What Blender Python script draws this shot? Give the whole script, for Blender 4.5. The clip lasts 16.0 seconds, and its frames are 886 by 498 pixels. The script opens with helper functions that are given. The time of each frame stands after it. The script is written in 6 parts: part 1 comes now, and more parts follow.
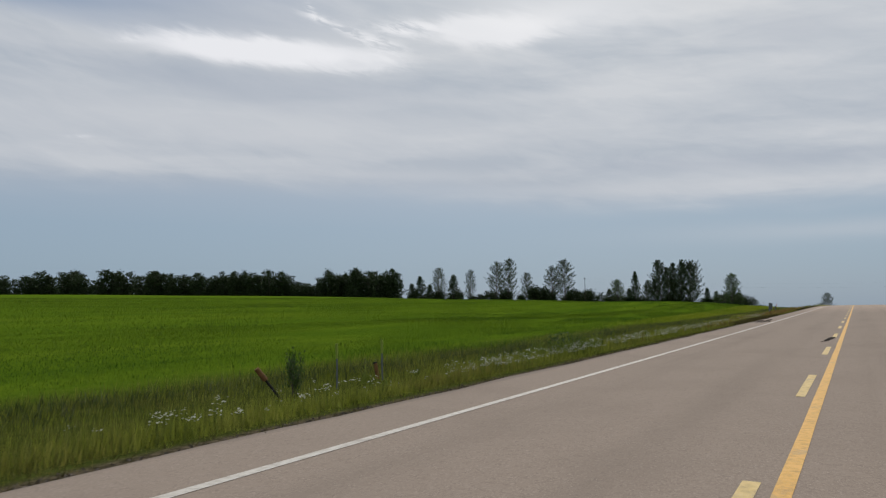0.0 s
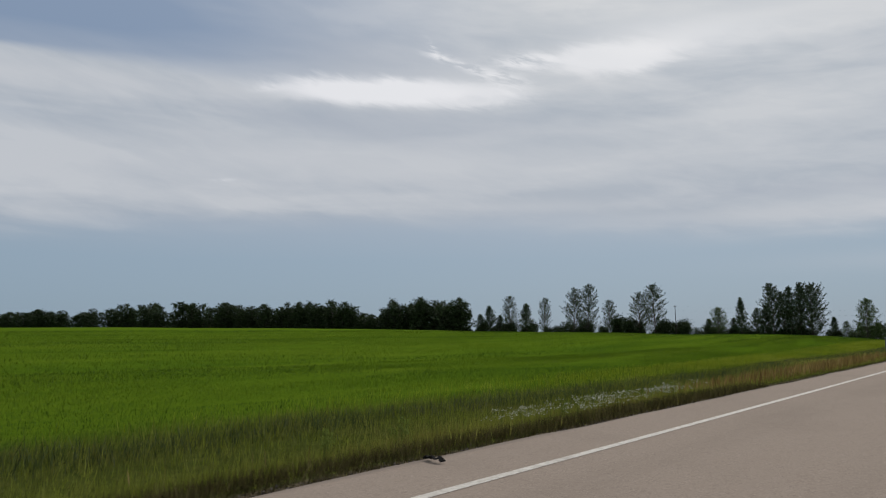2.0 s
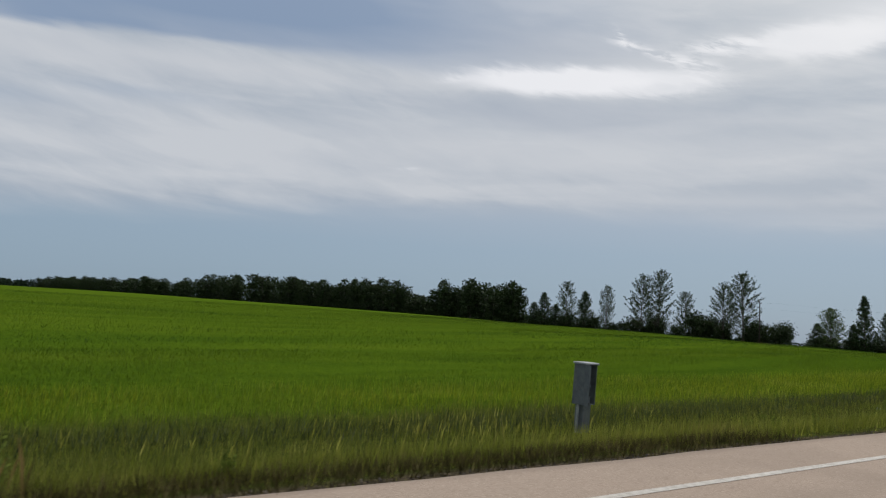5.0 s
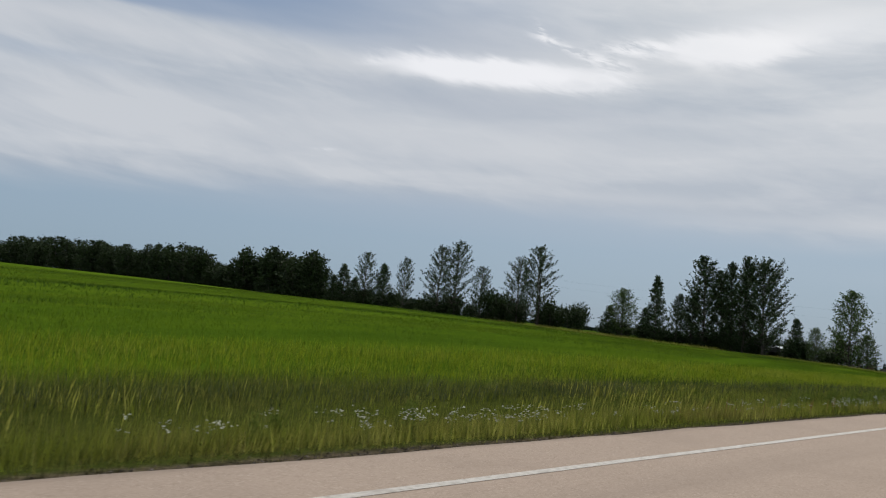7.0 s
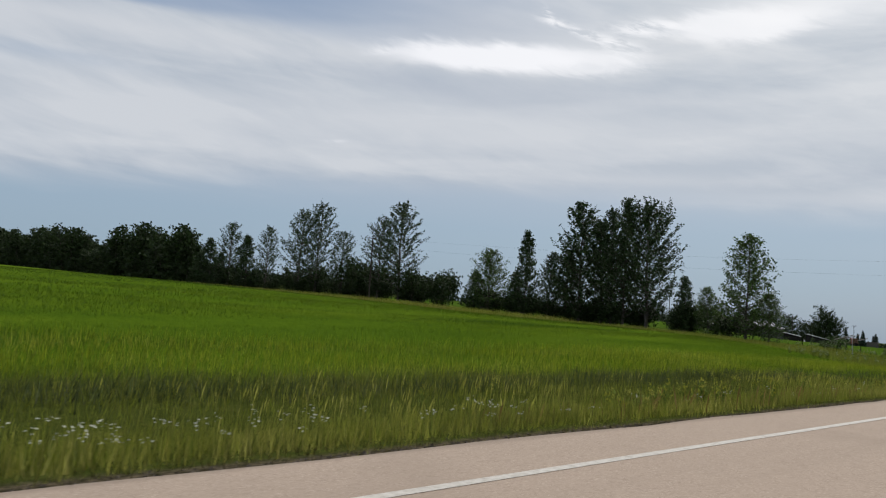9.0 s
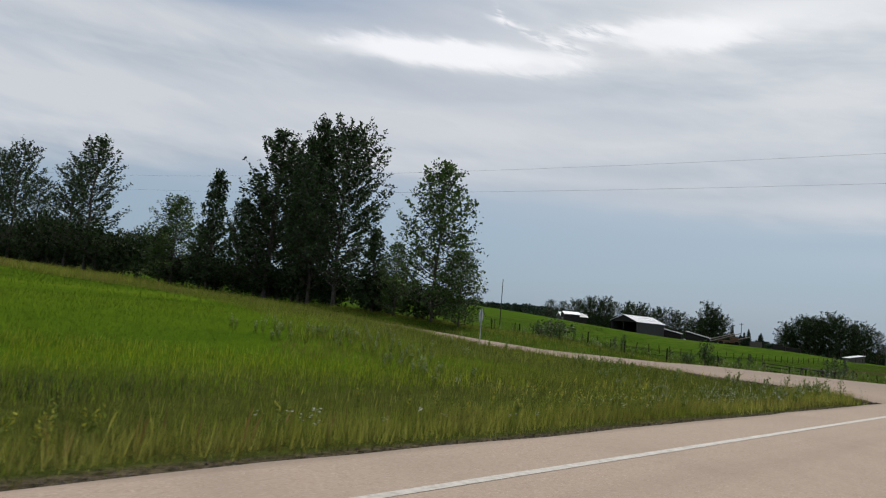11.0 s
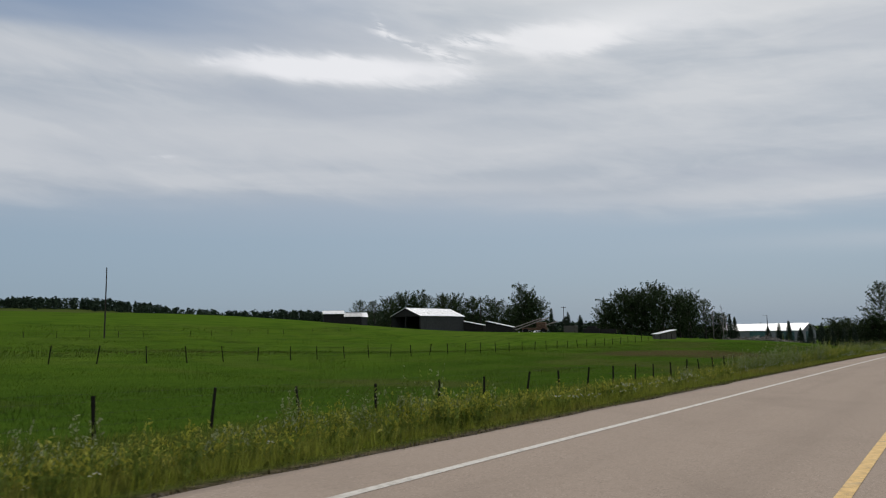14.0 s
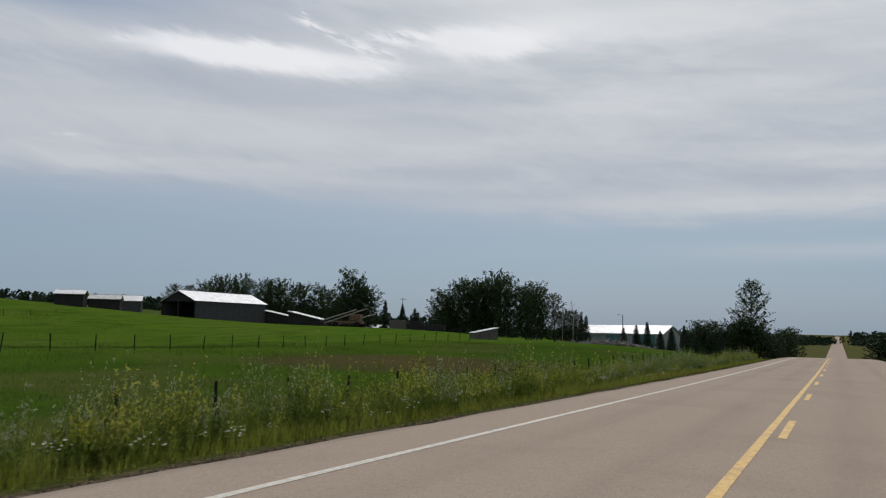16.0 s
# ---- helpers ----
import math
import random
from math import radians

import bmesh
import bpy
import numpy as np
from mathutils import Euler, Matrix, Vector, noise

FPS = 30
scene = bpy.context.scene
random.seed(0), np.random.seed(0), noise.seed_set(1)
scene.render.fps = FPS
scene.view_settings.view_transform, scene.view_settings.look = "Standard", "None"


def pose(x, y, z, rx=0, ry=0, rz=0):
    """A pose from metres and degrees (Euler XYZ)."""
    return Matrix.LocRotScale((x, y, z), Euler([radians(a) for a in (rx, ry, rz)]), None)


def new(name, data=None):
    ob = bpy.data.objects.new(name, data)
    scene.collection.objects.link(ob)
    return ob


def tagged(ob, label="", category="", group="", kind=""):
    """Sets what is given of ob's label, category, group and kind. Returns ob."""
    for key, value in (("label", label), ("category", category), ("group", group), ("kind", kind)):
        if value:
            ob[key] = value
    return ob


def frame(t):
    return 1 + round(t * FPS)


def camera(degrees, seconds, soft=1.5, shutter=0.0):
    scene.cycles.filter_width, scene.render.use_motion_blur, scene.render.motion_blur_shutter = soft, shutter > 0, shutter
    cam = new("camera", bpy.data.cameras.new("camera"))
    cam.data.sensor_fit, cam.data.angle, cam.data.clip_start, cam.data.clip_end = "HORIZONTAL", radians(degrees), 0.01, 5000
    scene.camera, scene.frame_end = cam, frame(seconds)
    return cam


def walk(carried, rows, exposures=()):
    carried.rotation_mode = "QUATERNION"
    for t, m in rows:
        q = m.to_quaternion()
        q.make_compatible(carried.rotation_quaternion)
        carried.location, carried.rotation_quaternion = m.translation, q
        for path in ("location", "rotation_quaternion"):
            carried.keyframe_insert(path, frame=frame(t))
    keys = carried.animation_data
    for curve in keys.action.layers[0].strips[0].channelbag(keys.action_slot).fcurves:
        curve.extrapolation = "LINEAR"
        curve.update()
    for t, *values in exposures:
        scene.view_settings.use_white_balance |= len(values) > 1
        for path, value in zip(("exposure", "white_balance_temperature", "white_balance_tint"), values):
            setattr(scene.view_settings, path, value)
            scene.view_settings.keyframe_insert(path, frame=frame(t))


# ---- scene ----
cam = camera(63.07, 16.0, soft=1.15, shutter=0.03)

# seconds, eye x, y, z, yaw to the left of the road's line, pitch, lean
PATH = [
    (0, 0.642, 0, 1.269, 29.704, 5.523, -0.76),
    (0.5, 0.616, 11.564, 1.47, 29.867, 6.318, -2.077),
    (1, 0.587, 23.088, 1.675, 29.778, 7.357, -0.707),
    (1.5, 0.56, 34.672, 1.887, 31.327, 7.882, -0.952),
    (2, 0.478, 46.412, 2.105, 39.574, 8.179, -0.57),
    (2.5, 0.385, 58.228, 2.33, 53.641, 9.086, 3.259),
    (3, 0.435, 70.085, 2.56, 59.727, 7.718, 3.756),
    (5.5, 0.588, 131.37, 3.778, 51.466, 6.941, 4.331),
    (6, 0.636, 143.597, 3.931, 49.341, 6.961, 5.617),
    (6.5, 0.649, 155.841, 4.071, 47.203, 6.922, 5.83),
    (7, 0.698, 168.084, 4.218, 46.663, 6.406, 5.243),
    (7.5, 0.634, 180.406, 4.368, 47.8, 5.915, 4.391),
    (8, 0.585, 192.758, 4.499, 49.346, 5.694, 3),
    (10.5, 0.269, 254.142, 4.635, 43.942, 5.215, 4.699),
    (11, 0.303, 266.403, 4.554, 43.181, 5.308, 4.857),
    (11.5, 0.366, 278.736, 4.459, 41.592, 5.212, 4.722),
    (12, 0.438, 291.255, 4.359, 40.889, 5.301, 3.711),
    (12.5, 0.515, 303.795, 4.246, 39.991, 5.566, 0.935),
    (13, 0.601, 316.324, 4.113, 39.576, 5.089, 0.153),
    (13.5, 0.695, 328.868, 3.951, 38.111, 5.447, 0.122),
    (14, 0.73, 341.437, 3.761, 35.351, 6.529, -0.91),
    (14.5, 0.783, 354.184, 3.558, 33.214, 6.921, -0.819),
    (15, 0.803, 367.036, 3.364, 31.302, 6.41, -0.573),
    (15.5, 0.817, 379.995, 3.175, 30.068, 6.319, 0.225),
    (16, 0.838, 392.969, 2.978, 28.586, 6.304, 0.871),
]


def aim(x, y, z, yaw, pitch, lean):
    return pose(x, y, z, 0, 0, yaw) @ pose(0, 0, 0, 90 + pitch) @ pose(0, 0, 0, 0, 0, lean)


walk(cam, [(t, aim(*row)) for t, *row in PATH], [(0, -0.05), (0.5, -0.07), (1, -0.1), (2.5, -0.12), (3, -0.05), (6.5, -0.02), (8, 0.1), (11, 0.11), (11.8, 0.14), (12.5, -0.04), (16, -0.06)])

# ---- sky and sun ----
SUN_TURN, SUN_HEIGHT = 12.0, 54.0
world = bpy.data.worlds.new("sky")
scene.world = world
world.use_nodes = True


class Nodes:
    """Short hand for wiring shader nodes."""

    def __init__(self, tree):
        self.tree = tree

    def add(self, kind, **values):
        node = self.tree.nodes.new("ShaderNode" + kind)
        for key, value in values.items():
            if key == "op":
                node.operation = value
            elif key == "blend":
                node.blend_type, node.data_type = value, "RGBA"
            elif key == "clamp":
                node.use_clamp = value
        return node

    def link(self, a, b):
        self.tree.links.new(a, b)

    def put(self, socket, value):
        if isinstance(value, bpy.types.NodeSocket):
            self.link(value, socket)
        else:
            socket.default_value = value

    def math(self, op, a, b=0.0, c=0.0, clamp=False):
        n = self.add("Math", op=op, clamp=clamp)
        for i, v in enumerate((a, b, c)):
            self.put(n.inputs[i], v)
        return n.outputs[0]

    def mix(self, f, a, b, blend="MIX"):
        n = self.add("Mix", blend=blend)
        self.put(n.inputs[0], f)
        for i, v in ((6, a), (7, b)):
            self.put(n.inputs[i], v if isinstance(v, bpy.types.NodeSocket) else (*v, 1))
        return n.outputs[2]

    def noise(self, vector, scale, detail=4.0, rough=0.55, warp=0.0):
        n = self.add("TexNoise")
        if vector is not None:
            self.link(vector, n.inputs["Vector"])
        for key, v in (("Scale", scale), ("Detail", detail), ("Roughness", rough), ("Distortion", warp)):
            n.inputs[key].default_value = v
        return n.outputs[0]

    def ramp(self, f, stops):
        n = self.add("ValToRGB")
        self.put(n.inputs[0], f)
        e = n.color_ramp.elements
        while len(e) < len(stops):
            e.new(0.5)
        for el, (p, c) in zip(e, stops):
            el.position = p
            el.color = (*c, 1) if isinstance(c, tuple) else (c, c, c, 1)
        return n.outputs[0]

    def step(self, lo, hi, v):
        n = self.add("MapRange")
        n.interpolation_type = "SMOOTHSTEP"
        self.put(n.inputs[0], v)
        n.inputs[1].default_value, n.inputs[2].default_value = lo, hi
        return n.outputs[0]

    def vec(self, x, y, z=0.0):
        n = self.add("CombineXYZ")
        for i, v in enumerate((x, y, z)):
            self.put(n.inputs[i], v)
        return n.outputs[0]


def build_sky():
    w = Nodes(world.node_tree)
    back = world.node_tree.nodes["Background"]
    sky = w.add("TexSky")
    sky.sky_type, sky.sun_disc = "NISHITA", False
    sky.sun_elevation, sky.sun_rotation = radians(SUN_HEIGHT), radians(-SUN_TURN)
    sky.dust_density = 2.0
    clear = w.mix(1.0, sky.outputs[0], (0.085, 0.085, 0.085), "MULTIPLY")
    co = w.add("TexCoord")
    sep = w.add("SeparateXYZ")
    w.link(co.outputs["Generated"], sep.inputs[0])
    x, y, z = sep.outputs
    az = w.math("MULTIPLY", w.math("ARCTAN2", w.math("MULTIPLY", x, -1.0), y), 57.2958)
    el = w.math("MULTIPLY", w.math("ARCSINE", z), 57.2958)
    # soft streaks drawn out along the horizon, rising to the left
    slant = w.math("MULTIPLY_ADD", az, -0.05, el)
    streak = w.noise(w.vec(w.math("MULTIPLY", az, 0.03), w.math("MULTIPLY", slant, 0.17)), 1.0, 3.0, 0.45, 0.5)
    fine = w.noise(w.vec(w.math("MULTIPLY", az, 0.09), w.math("MULTIPLY", slant, 0.5), 3.7), 1.0, 5.0, 0.5, 0.5)
    feather = w.noise(w.vec(w.math("MULTIPLY", az, 0.30), w.math("MULTIPLY", w.math("MULTIPLY_ADD", az, -0.25, el), 1.1), 8.1), 1.0, 6.0, 0.6, 0.6)
    torn = w.noise(w.vec(w.math("MULTIPLY", az, 0.6), w.math("MULTIPLY", w.math("MULTIPLY_ADD", az, -0.22, el), 2.6), 2.2), 1.0, 3.0, 0.55, 0.4)
    n1 = w.math("SUBTRACT", streak, 0.5)
    n2 = w.math("SUBTRACT", fine, 0.5)
    n3 = w.math("SUBTRACT", feather, 0.5)
    # open lower sky, a milky blue
    low = w.ramp(w.math("DIVIDE", el, 12.0), [(0.0, LOW_SKY[0]), (0.3, LOW_SKY[1]), (0.6, LOW_SKY[2]), (1.0, LOW_SKY[3])])
    col = w.mix(0.8, clear, low)
    # the broad veil of high cloud with its soft lower edge
    edge = w.math("ADD", w.math("ADD", el, w.math("MULTIPLY", n1, 3.0)), w.math("MULTIPLY", n2, 2.2))
    edge = w.math("ADD", edge, w.math("MULTIPLY", w.step(52.0, 92.0, az), 3.0))
    edge = w.math("ADD", edge, w.math("MULTIPLY", w.step(38.0, 16.0, az), 1.5))
    veil = w.step(8.7, 11.5, edge)
    shade = w.math("ADD", w.math("ADD", w.math("MULTIPLY", n1, 2.6), w.math("MULTIPLY", n3, 0.7)), w.math("MULTIPLY_ADD", n2, 2.3, 0.57), clamp=True)
    col = w.mix(w.math("MULTIPLY", veil, 0.95), col, w.mix(shade, VEIL[0], VEIL[1]))
    # bluer opening above the veil on one side
    lip = w.math("SUBTRACT", w.math("MULTIPLY_ADD", n2, 1.6, el), w.math("MULTIPLY_ADD", w.math("POWER", w.math("MAXIMUM", w.math("SUBTRACT", az, 62.0), 0.0), 2.0), -0.0024, 21.2))
    wide = w.math("MULTIPLY_ADD", w.step(74.0, 50.0, az), 2.6, 0.7)
    gap = w.step(0.0, 1.0, w.math("DIVIDE", w.math("ADD", lip, w.math("MULTIPLY", wide, 0.5)), wide))
    gap = w.math("MULTIPLY", gap, w.step(30.0, 58.0, az))
    gap = w.math("MULTIPLY", gap, w.math("MULTIPLY_ADD", n1, -1.5, 0.86), clamp=True)
    col = w.mix(gap, col, GAP)
    # single clouds: centre, half width, half height, slope, strength, colour, raggedness
    for a0, e0, ha, he, slope, power, tone, rough in CLOUDS:
        da = w.math("SUBTRACT", az, a0)
        de = w.math("SUBTRACT", w.math("SUBTRACT", el, e0), w.math("MULTIPLY", da, slope))
        de = w.math("ADD", de, w.math("ADD", w.math("MULTIPLY", n2, he * 1.0), w.math("MULTIPLY", n3, he * 2.2 * min(rough, 0.6))))
        da = w.math("ADD", da, w.math("MULTIPLY", n3, ha * 0.9 * min(rough, 0.6)))
        r = w.math("ADD", w.math("POWER", w.math("DIVIDE", da, ha), 2.0), w.math("POWER", w.math("DIVIDE", de, he), 2.0))
        soft = w.math("POWER", 2.718, w.math("MULTIPLY", r, -0.9))
        m = w.step(0.12, 0.75, soft) if rough > 0.3 else soft
        if rough > 1.0:
            m = w.math("MULTIPLY", soft, w.step(0.36, 0.64, torn))
        col = w.mix(w.math("MULTIPLY", m, power), col, tone)
    # overcast higher up, brighter round the veiled sun
    high = w.step(26.0, 40.0, el)
    col = w.mix(high, col, HIGH)
    sun_way = Vector((-math.sin(radians(SUN_TURN)) * math.cos(radians(SUN_HEIGHT)), math.cos(radians(SUN_TURN)) * math.cos(radians(SUN_HEIGHT)), math.sin(radians(SUN_HEIGHT))))
    dot = w.add("VectorMath", op="DOT_PRODUCT")
    w.link(co.outputs["Generated"], dot.inputs[0])
    dot.inputs[1].default_value = sun_way
    glow = w.math("POWER", w.math("MAXIMUM", dot.outputs["Value"], 0.0), 10.0)
    col = w.mix(glow, col, (1.15, 1.12, 1.06))
    w.link(col, back.inputs[0])
    back.inputs[1].default_value = 1.0


LOW_SKY = [(0.27, 0.365, 0.475), (0.275, 0.38, 0.495), (0.30, 0.40, 0.51), (0.40, 0.455, 0.54)]
VEIL = [(0.39, 0.445, 0.52), (0.57, 0.60, 0.645)]
GAP = (0.24, 0.322, 0.46)
HIGH = (0.50, 0.52, 0.56)
LIGHT, SHADE, BLUE, BRIGHT = (0.575, 0.60, 0.645), (0.40, 0.445, 0.525), (0.33, 0.41, 0.53), (0.83, 0.84, 0.88)
CLOUDS = [
    (84.0, 18.0, 16.0, 0.9, -0.05, 0.7, LIGHT, 0.1),
    (90.0, 14.2, 7.0, 0.7, -0.10, 0.45, BLUE, 0.1),
    (78.0, 16.4, 5.0, 0.5, -0.04, 0.35, BLUE, 0.1),
    (80.0, 23.4, 3.5, 0.5, -0.25, 0.4, LIGHT, 0.1),
    (91.0, 22.0, 4.0, 0.7, -0.2, 0.4, LIGHT, 0.1),
    (62.0, 13.4, 26.0, 2.4, -0.02, 0.5, LIGHT, 0.1),
    (46.0, 22.8, 7.0, 1.6, 0.0, 0.5, SHADE, 0.1),
    (76.0, 19.3, 12.0, 0.6, -0.04, 0.65, LIGHT, 0.2),
    (47.0, 17.3, 10.0, 0.8, 0.13, 0.5, SHADE, 0.2),
    (51.0, 15.0, 12.0, 1.1, 0.12, 0.5, LIGHT, 0.2),
    (33.0, 11.3, 10.0, 0.6, 0.03, 0.5, LIGHT, 0.2),
    (12.0, 11.4, 9.0, 0.5, 0.02, 0.4, SHADE, 0.2),
    (41.0, 18.0, 11.0, 1.1, 0.06, 0.55, SHADE, 0.1),
    (30.0, 14.4, 20.0, 2.2, 0.04, 0.4, LIGHT, 0.1),
    (14.0, 9.7, 18.0, 0.55, 0.02, 0.5, LIGHT, 0.1),
    (2.0, 10.9, 9.0, 0.6, 0.02, 0.4, SHADE, 0.1),
    (3.0, 20.0, 5.0, 1.3, 0.1, 0.55, SHADE, 0.2),
    (9.0, 23.4, 6.0, 1.2, 0.1, 0.5, LIGHT, 0.3),
    (-2.0, 5.8, 12.0, 0.7, 0.02, 0.35, LIGHT, 0.1),
    (44.6, 20.5, 8.6, 0.98, 0.0, 0.97, BRIGHT, 0.5),
    (37.0, 20.1, 4.5, 0.9, -0.02, 0.6, BRIGHT, 0.45),
    (36.9, 22.2, 1.8, 0.26, 0.24, 0.9, BRIGHT, 1.6),
    (34.8, 21.5, 1.9, 0.36, 0.2, 0.85, BRIGHT, 1.6),
    (33.0, 22.3, 2.0, 0.36, 0.14, 0.9, BRIGHT, 1.6),
    (31.0, 22.7, 2.2, 0.4, 0.12, 0.85, BRIGHT, 1.4),
    (34.0, 20.6, 1.6, 0.7, 0.3, 0.5, BRIGHT, 1.2),
    (39.7, 23.1, 1.2, 0.22, 0.2, 0.85, BRIGHT, 1.8),
    (40.2, 23.6, 0.5, 0.4, 0.9, 0.7, BRIGHT, 1.8),
    (53.5, 20.3, 1.3, 0.25, -0.1, 0.5, BRIGHT, 1.2),
    (25.5, 22.4, 5.2, 1.1, 0.03, 0.75, BRIGHT, 0.55),
    (20.0, 22.9, 7.0, 1.5, 0.02, 0.6, BRIGHT, 0.3),
    (56.8, 13.2, 0.8, 0.12, -0.1, 0.4, BRIGHT, 1.4),
]
build_sky()

sun = new("sun", bpy.data.lights.new("sun", "SUN"))
sun.data.energy = 1.6
sun.data.angle = radians(11)
sun.data.color = (1.0, 0.96, 0.9)
sun.matrix_world = pose(0, 0, 60, 0, 0, SUN_TURN) @ pose(0, 0, 0, -(90 - SUN_HEIGHT), 0, 0)
scene.view_settings.exposure = 0.0

# ---- materials ----
def material(name, colors, scale=4.0, rough=0.8, bump=0.0, bump_scale=None, metal=0.0, by="object", patch=None, thin=0.0, spec=0.3, piece=0.0, stretch=(1, 1, 1)):
    """A surface whose colour runs between the given ones by noise at two sizes. patch: colour, size and share of stains; thin: light let through; piece: change from piece to piece."""
    m = bpy.data.materials.new(name)
    m.use_nodes = True
    n = Nodes(m.node_tree)
    b = m.node_tree.nodes["Principled BSDF"]
    co = n.add("TexCoord")
    where = co.outputs["Object"]
    if by == "world":
        where = n.add("NewGeometry").outputs["Position"]
    if stretch != (1, 1, 1):
        mp = n.add("Mapping")
        n.link(where, mp.inputs[0])
        mp.inputs["Scale"].default_value = stretch
        where = mp.outputs[0]
    small = n.noise(where, scale, 6.0, 0.6)
    stops = [(0.28 + 0.44 * i / max(1, len(colors) - 1), c) for i, c in enumerate(colors)]
    col = n.ramp(small, stops)
    if patch:
        pc, size, lo, hi, share = patch
        big = n.noise(where, size, 4.0, 0.6, 0.5)
        col = n.mix(n.math("MULTIPLY", n.step(lo, hi, big), share), col, pc)
    if piece:
        geo = n.add("NewGeometry")
        wave = n.math("MULTIPLY_ADD", geo.outputs["Random Per Island"], 2 * piece, 1.0 - piece)
        bri = n.add("HueSaturation")
        n.link(wave, bri.inputs["Value"])
        n.link(col, bri.inputs["Color"])
        col = bri.outputs[0]
    n.link(col, b.inputs["Base Color"])
    b.inputs["Roughness"].default_value = rough
    b.inputs["Metallic"].default_value = metal
    b.inputs["Specular IOR Level"].default_value = spec
    if bump:
        bp = n.add("Bump")
        bp.inputs["Strength"].default_value = bump
        bp.inputs["Distance"].default_value = 0.02
        n.link(n.noise(where, bump_scale or scale * 3, 5.0, 0.65), bp.inputs["Height"])
        n.link(bp.outputs[0], b.inputs["Normal"])
    if thin:
        t = n.add("BsdfTranslucent")
        n.link(col, t.inputs[0])
        mx = n.add("MixShader")
        mx.inputs[0].default_value = thin
        n.link(b.outputs[0], mx.inputs[1])
        n.link(t.outputs[0], mx.inputs[2])
        n.link(mx.outputs[0], m.node_tree.nodes["Material Output"].inputs[0])
    return m


def asphalt_material(name="chip_seal_asphalt", lanes=True):
    m = bpy.data.materials.new(name)
    m.use_nodes = True
    n = Nodes(m.node_tree)
    b = m.node_tree.nodes["Principled BSDF"]
    where = n.add("NewGeometry").outputs["Position"]
    vor = n.add("TexVoronoi")
    n.link(where, vor.inputs["Vector"])
    vor.inputs["Scale"].default_value = 75.0
    stone = n.add("SeparateColor")
    n.link(vor.outputs["Color"], stone.inputs[0])
    col = n.ramp(stone.outputs[0], [(0.0, (0.235, 0.187, 0.150)), (0.5, (0.305, 0.244, 0.197)), (0.85, (0.350, 0.280, 0.228)), (1.0, (0.42, 0.350, 0.290))])
    grain = n.noise(where, 9.0, 6.0, 0.7)
    col = n.mix(n.step(0.3, 0.75, grain), col, (0.322, 0.258, 0.208))
    cloudy = n.noise(where, 0.35, 4.0, 0.6, 0.5)
    col = n.mix(n.math("MULTIPLY", n.step(0.45, 0.75, cloudy), 0.35), col, (0.222, 0.178, 0.144))
    # wheel paths polished a little darker along the lanes
    sep = n.add("SeparateXYZ")
    n.link(where, sep.inputs[0])
    lane = n.math("ABSOLUTE", n.math("SUBTRACT", n.math("ABSOLUTE", n.math("SUBTRACT", n.math("ABSOLUTE", sep.outputs[0]), 1.85)), 0.85))
    long = n.add("Mapping")
    long.inputs["Scale"].default_value = (1.2, 0.05, 1.0)
    n.link(where, long.inputs[0])
    streaks = n.noise(long.outputs[0], 1.4, 5.0, 0.6)
    worn = n.math("MULTIPLY", n.step(0.5, 0.1, lane), n.step(0.3, 0.7, streaks))
    if lanes:
        col = n.mix(n.math("MULTIPLY", worn, 0.3), col, (0.195, 0.157, 0.127))
    # loose gravel spread where the farm road comes in, drawn out in curving tracks
    tracks = n.noise(n.vec(n.math("MULTIPLY", n.math("ADD", sep.outputs[0], n.math("MULTIPLY", sep.outputs[1], 0.5)), 0.15), sep.outputs[1]), 0.8, 5.0, 0.6, 0.6)
    spread = n.math("MULTIPLY", n.step(288.0, 297.0, sep.outputs[1]), n.step(326.0, 317.0, sep.outputs[1]))
    col = n.mix(n.math("MULTIPLY", spread, n.math("MULTIPLY_ADD", n.step(0.4, 0.7, tracks), 0.45, 0.3)), col, (0.36, 0.27, 0.205))
    rim = n.math("SUBTRACT", n.math("ABSOLUTE", sep.outputs[0]), n.math("MULTIPLY", n.math("SUBTRACT", streaks, 0.5), 0.5))
    if lanes:
        col = n.mix(n.math("MULTIPLY", n.math("MULTIPLY", n.step(4.66, 4.86, rim), n.step(0.6, 0.0, spread)), 0.45), col, (0.15, 0.122, 0.098))
    # the whole tone a little darker and greyer before the rise, paler over it
    old = n.mix(1.0, col, (0.90, 0.91, 0.92), "MULTIPLY")
    pale = n.mix(1.0, col, (1.27, 1.25, 1.23), "MULTIPLY")
    col = n.mix(n.step(60.0, 130.0, sep.outputs[1]), old, n.mix(n.step(304.0, 284.0, sep.outputs[1]), n.mix(n.step(300.0, 312.0, sep.outputs[1]), col, n.mix(n.step(335.0, 325.0, sep.outputs[1]), col, old)), pale))
    n.link(col, b.inputs["Base Color"])
    b.inputs["Roughness"].default_value = 0.92
    b.inputs["Specular IOR Level"].default_value = 0.12
    bp = n.add("Bump")
    bp.inputs["Strength"].default_value = 0.35
    bp.inputs["Distance"].default_value = 0.006
    n.link(vor.outputs["Distance"], bp.inputs["Height"])
    n.link(bp.outputs[0], b.inputs["Normal"])
    return m


